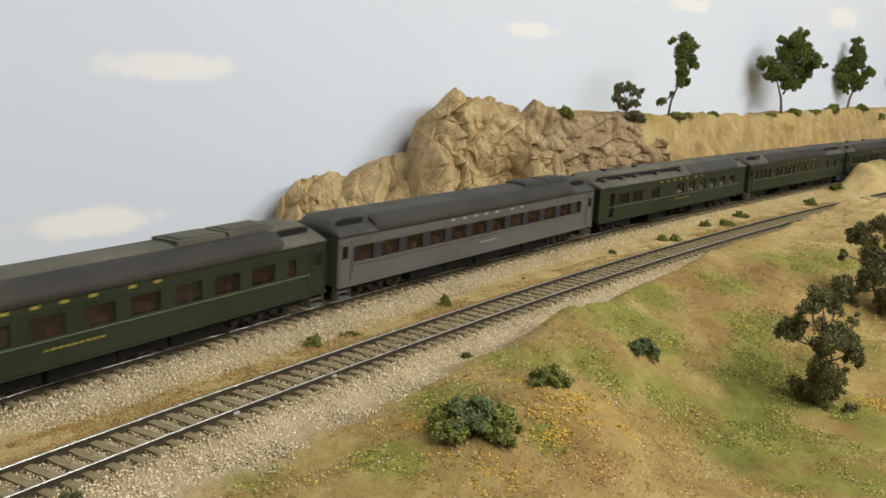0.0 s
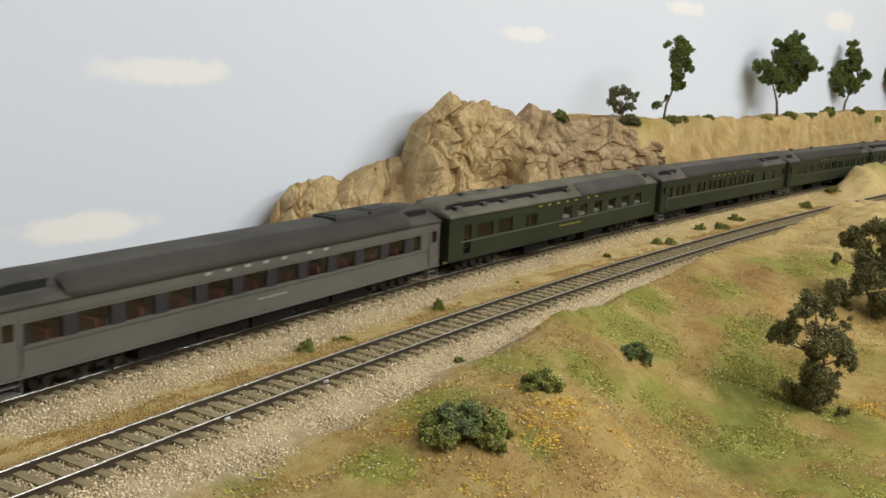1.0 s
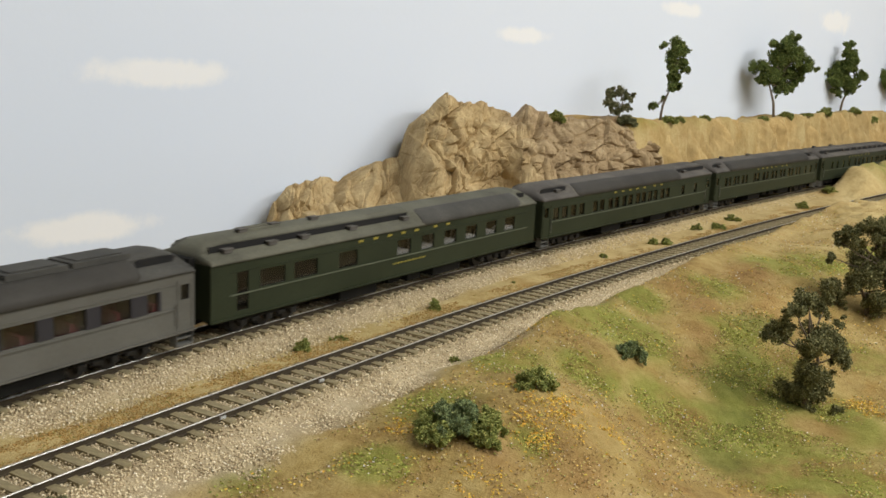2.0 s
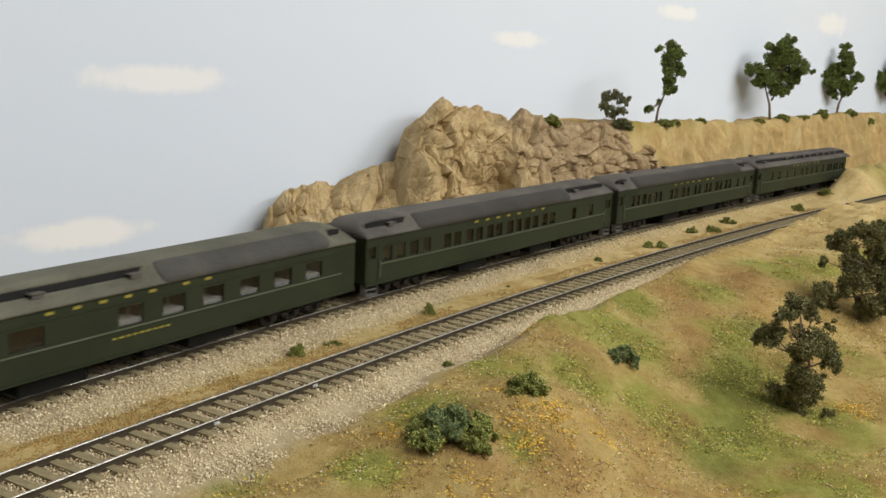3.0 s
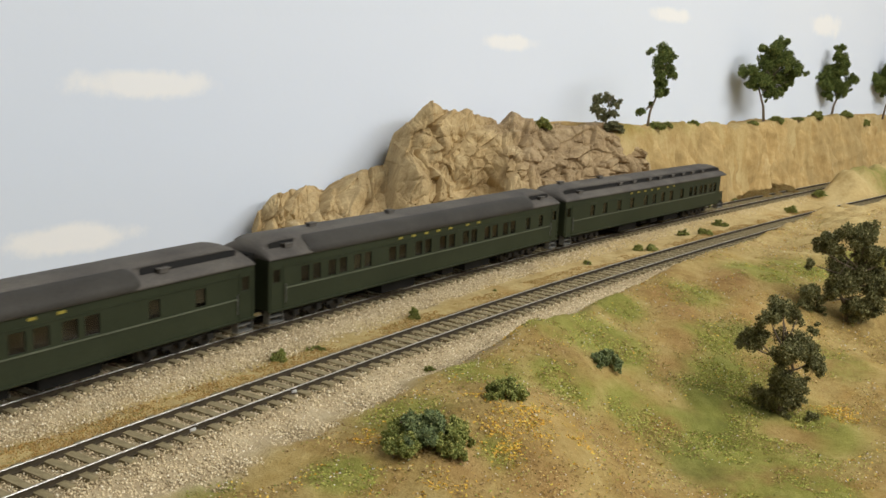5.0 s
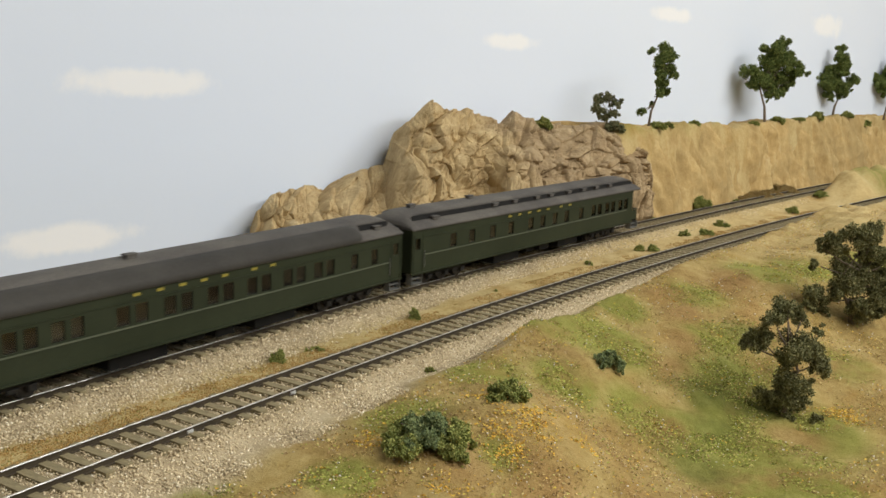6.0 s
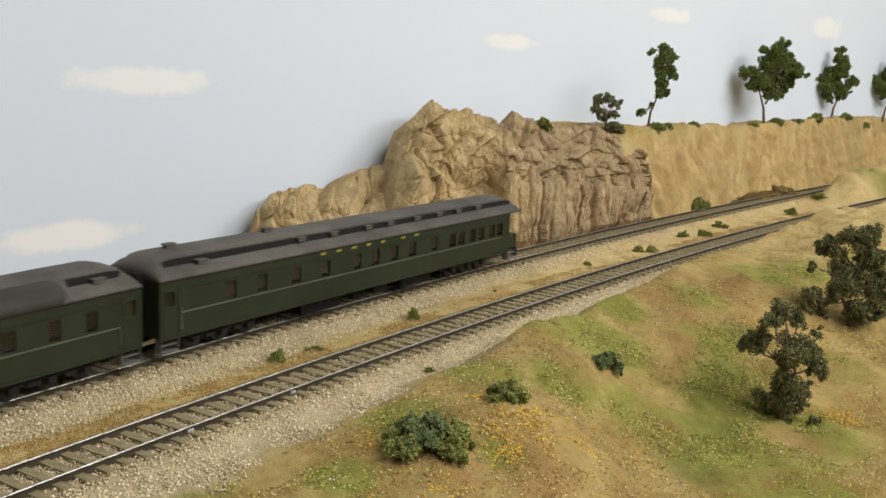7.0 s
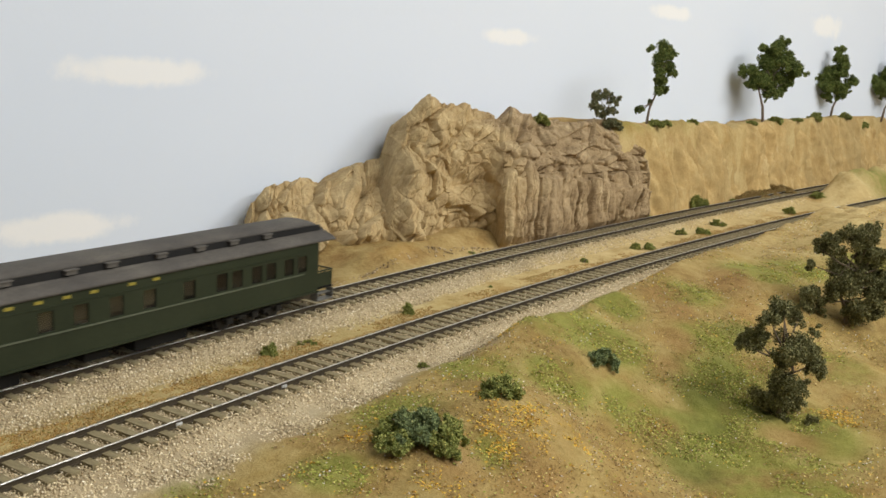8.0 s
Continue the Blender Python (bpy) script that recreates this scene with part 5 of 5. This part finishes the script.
def build_track(name, line, label, shift):
    track = tagged(new("railway_track"), label, "track", "railway tracks")
    for off in (-0.00868, 0.00868):
        part("rail", rail_mesh(line, off, -0.75, 1.72), [M_RAIL, M_RAILTOP], track, "brown steel rail with a polished top")
    bm = boxes((-0.00175, 0.00175, -0.0142, 0.0142, -0.0024, 0), bevel=0.00022)
    tie = mesh_of("tie", bm, M_TIE)
    rng = random.Random(name)
    s = -0.62 + shift
    while s < 1.60:
        x, y, a = on_track(line, s, rng.uniform(-0.0004, 0.0004))
        o = part("tie", tie, None, track)
        o.matrix_basis = pose(x, y, float(rail_z(x)) - 0.00195 + rng.uniform(-0.00012, 0.0001), 0, 0, math.degrees(a) + rng.uniform(-1.2, 1.2))
        s += 0.0079 + rng.uniform(-0.0002, 0.0002)
    return track


near_track = build_track("near", NEAR, "weathered near track with brown ties on gravel ballast", 0.0015)
far_track = build_track("far", FAR, "weathered far track with brown ties under the train", 0.004)
for sj in (0.0600, 0.1135):
    jx, jy, ja = on_track(NEAR, sj, -0.0092)
    o = part("rail_joiner", boxes((-0.0015, 0.0013, -0.0002, 0.0004, -0.0021, -0.0010), (-0.0004, 0.0009, -0.0006, 0.0000, -0.0022, -0.0014), bevel=0.00015), M_SOLDER, near_track, "bright metal rail joiner")
    o.matrix_basis = pose(jx, jy, float(rail_z(np.array(jx))), 0, 0, math.degrees(ja))


# ---------------------------------------------------------------- ballast, turf and grit
def scatter(rng, n, x0, x1, v0, v1, line, power=1.0):
    x = x0 + (x1 - x0) * rng.uniform(0, 1, n) ** power
    v = rng.uniform(v0, v1, n)
    return x, np.interp(x, line[:, 1], line[:, 2]) + v, v


def build_ballast():
    rng = np.random.default_rng(11)
    for name, line, lo, hi in (("near", NEAR, -0.044, 0.017), ("far", FAR, -0.036, 0.020)):
        x, y, v = scatter(rng, 85000, -0.12, 1.05, lo, hi, line, 1.7)
        edge = np.minimum(v - lo, hi - v)
        keep = rng.uniform(0, 1, len(x)) < np.clip(0.15 + edge / 0.014, 0, 1) * (1 - 0.8 * smooth(0.35, 0.75, x))
        keep &= ~(np.abs(np.abs(v) - 0.00868) < 0.0010)
        keep &= v > -0.043 + 0.016 * smooth(0.12, 0.34, x)
        keep &= v < 0.027 - 0.009 * smooth(0.22, 0.55, x)
        x, y, v = x[keep], y[keep], v[keep]
        inner = np.abs(v) < 0.0138
        size = rng.uniform(0.0005, 0.0011, len(x)) * np.where(inner, 0.75, 1.0)
        z = land(x, y) + size * 0.18 + 0.0008 * smooth(0.019, 0.014, np.abs(v))
        z = np.where(inner, rail_z(x) - 0.0030 + rng.uniform(0, 0.0007, len(x)), z)
        me = loose("ballast", np.stack([x, y, z], -1), size, M_BALLAST, rng, 0.8)
        tagged(new("ballast", me), "loose beige and grey ballast stones along the track", "gravel", kind="stuff")


def build_turf():
    rng = np.random.default_rng(17)
    kinds = [
        ("green_turf", [(0.0, (0.22, 0.24, 0.05)), (0.3, (0.33, 0.36, 0.07)), (0.7, (0.44, 0.44, 0.10)), (1.0, (0.58, 0.50, 0.17))], "short yellow-green turf crumbs on the hills", 420000, 0.0008, "green"),
        ("shaded_olive_turf", [(0.0, (0.12, 0.14, 0.03)), (0.4, (0.20, 0.22, 0.045)), (0.8, (0.32, 0.33, 0.07)), (1.0, (0.44, 0.40, 0.12))], "olive turf crumbs round the oaks, darkened for the gully's shade", 300000, 0.0008, "dark"),
        ("golden_turf", [(0.0, (0.54, 0.30, 0.05)), (0.4, (0.74, 0.43, 0.065)), (0.75, (0.84, 0.55, 0.10)), (1.0, (0.50, 0.46, 0.09))], "golden-orange turf crumbs on the hills", 520000, 0.00085, "gold"),
        ("straw_fibre", [(0.0, (0.42, 0.28, 0.10)), (0.4, (0.58, 0.42, 0.16)), (0.8, (0.70, 0.54, 0.24)), (1.0, (0.50, 0.47, 0.13))], "short straw and olive grass fibres on the hills", 90000, 0.0008, "straw"),
        ("straw_grit", [(0.0, (0.24, 0.15, 0.06)), (0.5, (0.42, 0.28, 0.12)), (0.90, (0.46, 0.34, 0.18)), (0.95, (0.85, 0.81, 0.72)), (1.0, (0.88, 0.85, 0.78))], "sandy grit with a few pale stones", 60000, 0.0007, "all"),
        ("track_turf", [(0.0, (0.27, 0.15, 0.04)), (0.5, (0.46, 0.28, 0.085)), (0.85, (0.52, 0.36, 0.15)), (1.0, (0.22, 0.23, 0.05))], "tan and golden turf between the tracks", 36000, 0.0007, "between"),
    ]
    for name, stops, label, n, size, zone in kinds:
        if zone == "between":
            x, y, v = scatter(rng, n, -0.1, 0.9, 0.0135, 0.036, NEAR, 1.5)
        else:
            x = -0.05 + 0.85 * rng.uniform(0, 1, n) ** 1.4
            y = rng.uniform(-0.26, 0.0, n)
            v = y - np.interp(x, NEAR[:, 1], NEAR[:, 2])
            keep = v < -0.036 - 0.006 * rng.uniform(0, 1, n)
            x, y = x[keep], y[keep]
        if zone == "straw":
            uneven = np.array([noise.fractal(Vector((a * 42, b * 42, 7.0)), 0.8, 2.0, 4) for a, b in zip(x.tolist(), y.tolist())])
            keep = 0.16 + 0.9 * uneven - 0.5 * turf(x, y, "green") > rng.uniform(0, 1, len(x))
            x, y = x[keep], y[keep]
        if zone in ("green", "gold", "dark"):
            uneven = np.array([noise.fractal(Vector((a * 60, b * 60, len(zone))), 0.8, 2.0, 3) for a, b in zip(x.tolist(), y.tolist())])
            keep = turf(x, y, zone) * (0.85 + 0.9 * uneven) + 0.02 > rng.uniform(0, 1, len(x))
            x, y = x[keep], y[keep]
        s = rng.uniform(0.5, 1.3, len(x)) * size
        me = loose(name, np.stack([x, y, land(x, y) + 0.0022 * np.array([noise.fractal(Vector((a, b, 0)) * 34, 0.8, 2.1, 4) for a, b in zip(x, y)]) * smooth(0.018, 0.045, np.minimum(np.abs(y - np.interp(x, NEAR[:, 1], NEAR[:, 2])), np.abs(y - np.interp(x, FAR[:, 1], FAR[:, 2])))) + s * 0.15], -1), s, island(name, stops), rng, 0.6 if zone != "straw" else 0.9, zone in ("green", "straw", "gold", "dark"))
        tagged(new(name, me), label, "ground cover", kind="stuff")


def build_scree():
    rng = np.random.default_rng(23)
    x = rng.uniform(0.27, 0.66, 700)
    y = np.interp(x, (0.27, 0.325, 0.365, 0.44, 0.53, 0.64, 0.66), (0.100, 0.098, 0.104, 0.083, 0.070, 0.055, 0.055)) - np.abs(rng.normal(0, 0.004, 700))
    s = rng.uniform(0.0007, 0.0024, 700) * rng.uniform(0.5, 1, 700)
    me = loose("scree", np.stack([x, y, land(x, y) + s * 0.2], -1), s, island("scree_stone", [(0.0, (0.20, 0.135, 0.07)), (0.6, (0.38, 0.28, 0.155)), (1.0, (0.60, 0.48, 0.31))]), rng, 0.8)
    tagged(new("scree", me), "small broken stones at the foot of the rocks", "gravel", kind="stuff")


build_ballast()
build_turf()
build_scree()


# ---------------------------------------------------------------- motion
SPEED, START, WHEEL = 0.1786, 0.4660, 0.0050
JOINTS = (-0.574, -0.281, 0.0, 0.290, 0.587, 0.880, 1.173)      # where one car meets the next, along the track


def motions():
    """The train rolls along the far track at an even pace, and its wheels turn with it."""
    turns = []
    for n in range(241):
        turns.append((n / 30, Matrix.Rotation(-SPEED * n / 30 / WHEEL, 4, "Y")))
    for i, (car, spin) in enumerate(CARS):
        car.scale.x = (JOINTS[i + 1] - JOINTS[i] - 0.010) / BODY
        rows = []
        for n in range(33):
            t = n * 0.25
            s = START - SPEED * t + (JOINTS[i] + JOINTS[i + 1]) / 2
            (xa, ya, _), (xb, yb, _) = on_track(FAR, s - 0.1015), on_track(FAR, s + 0.1015)
            za, zb = float(rail_z(np.array(xa))), float(rail_z(np.array(xb)))
            pitch = -math.degrees(math.atan2(zb - za, 0.203))
            rows.append((t, pose((xa + xb) / 2, (ya + yb) / 2, (za + zb) / 2, 0, pitch, math.degrees(math.atan2(yb - ya, xb - xa)))))
        walk(car, rows)
        for w in spin:
            walk(w, [(t, Matrix.Translation(w.location) @ m) for t, m in turns])


motions()
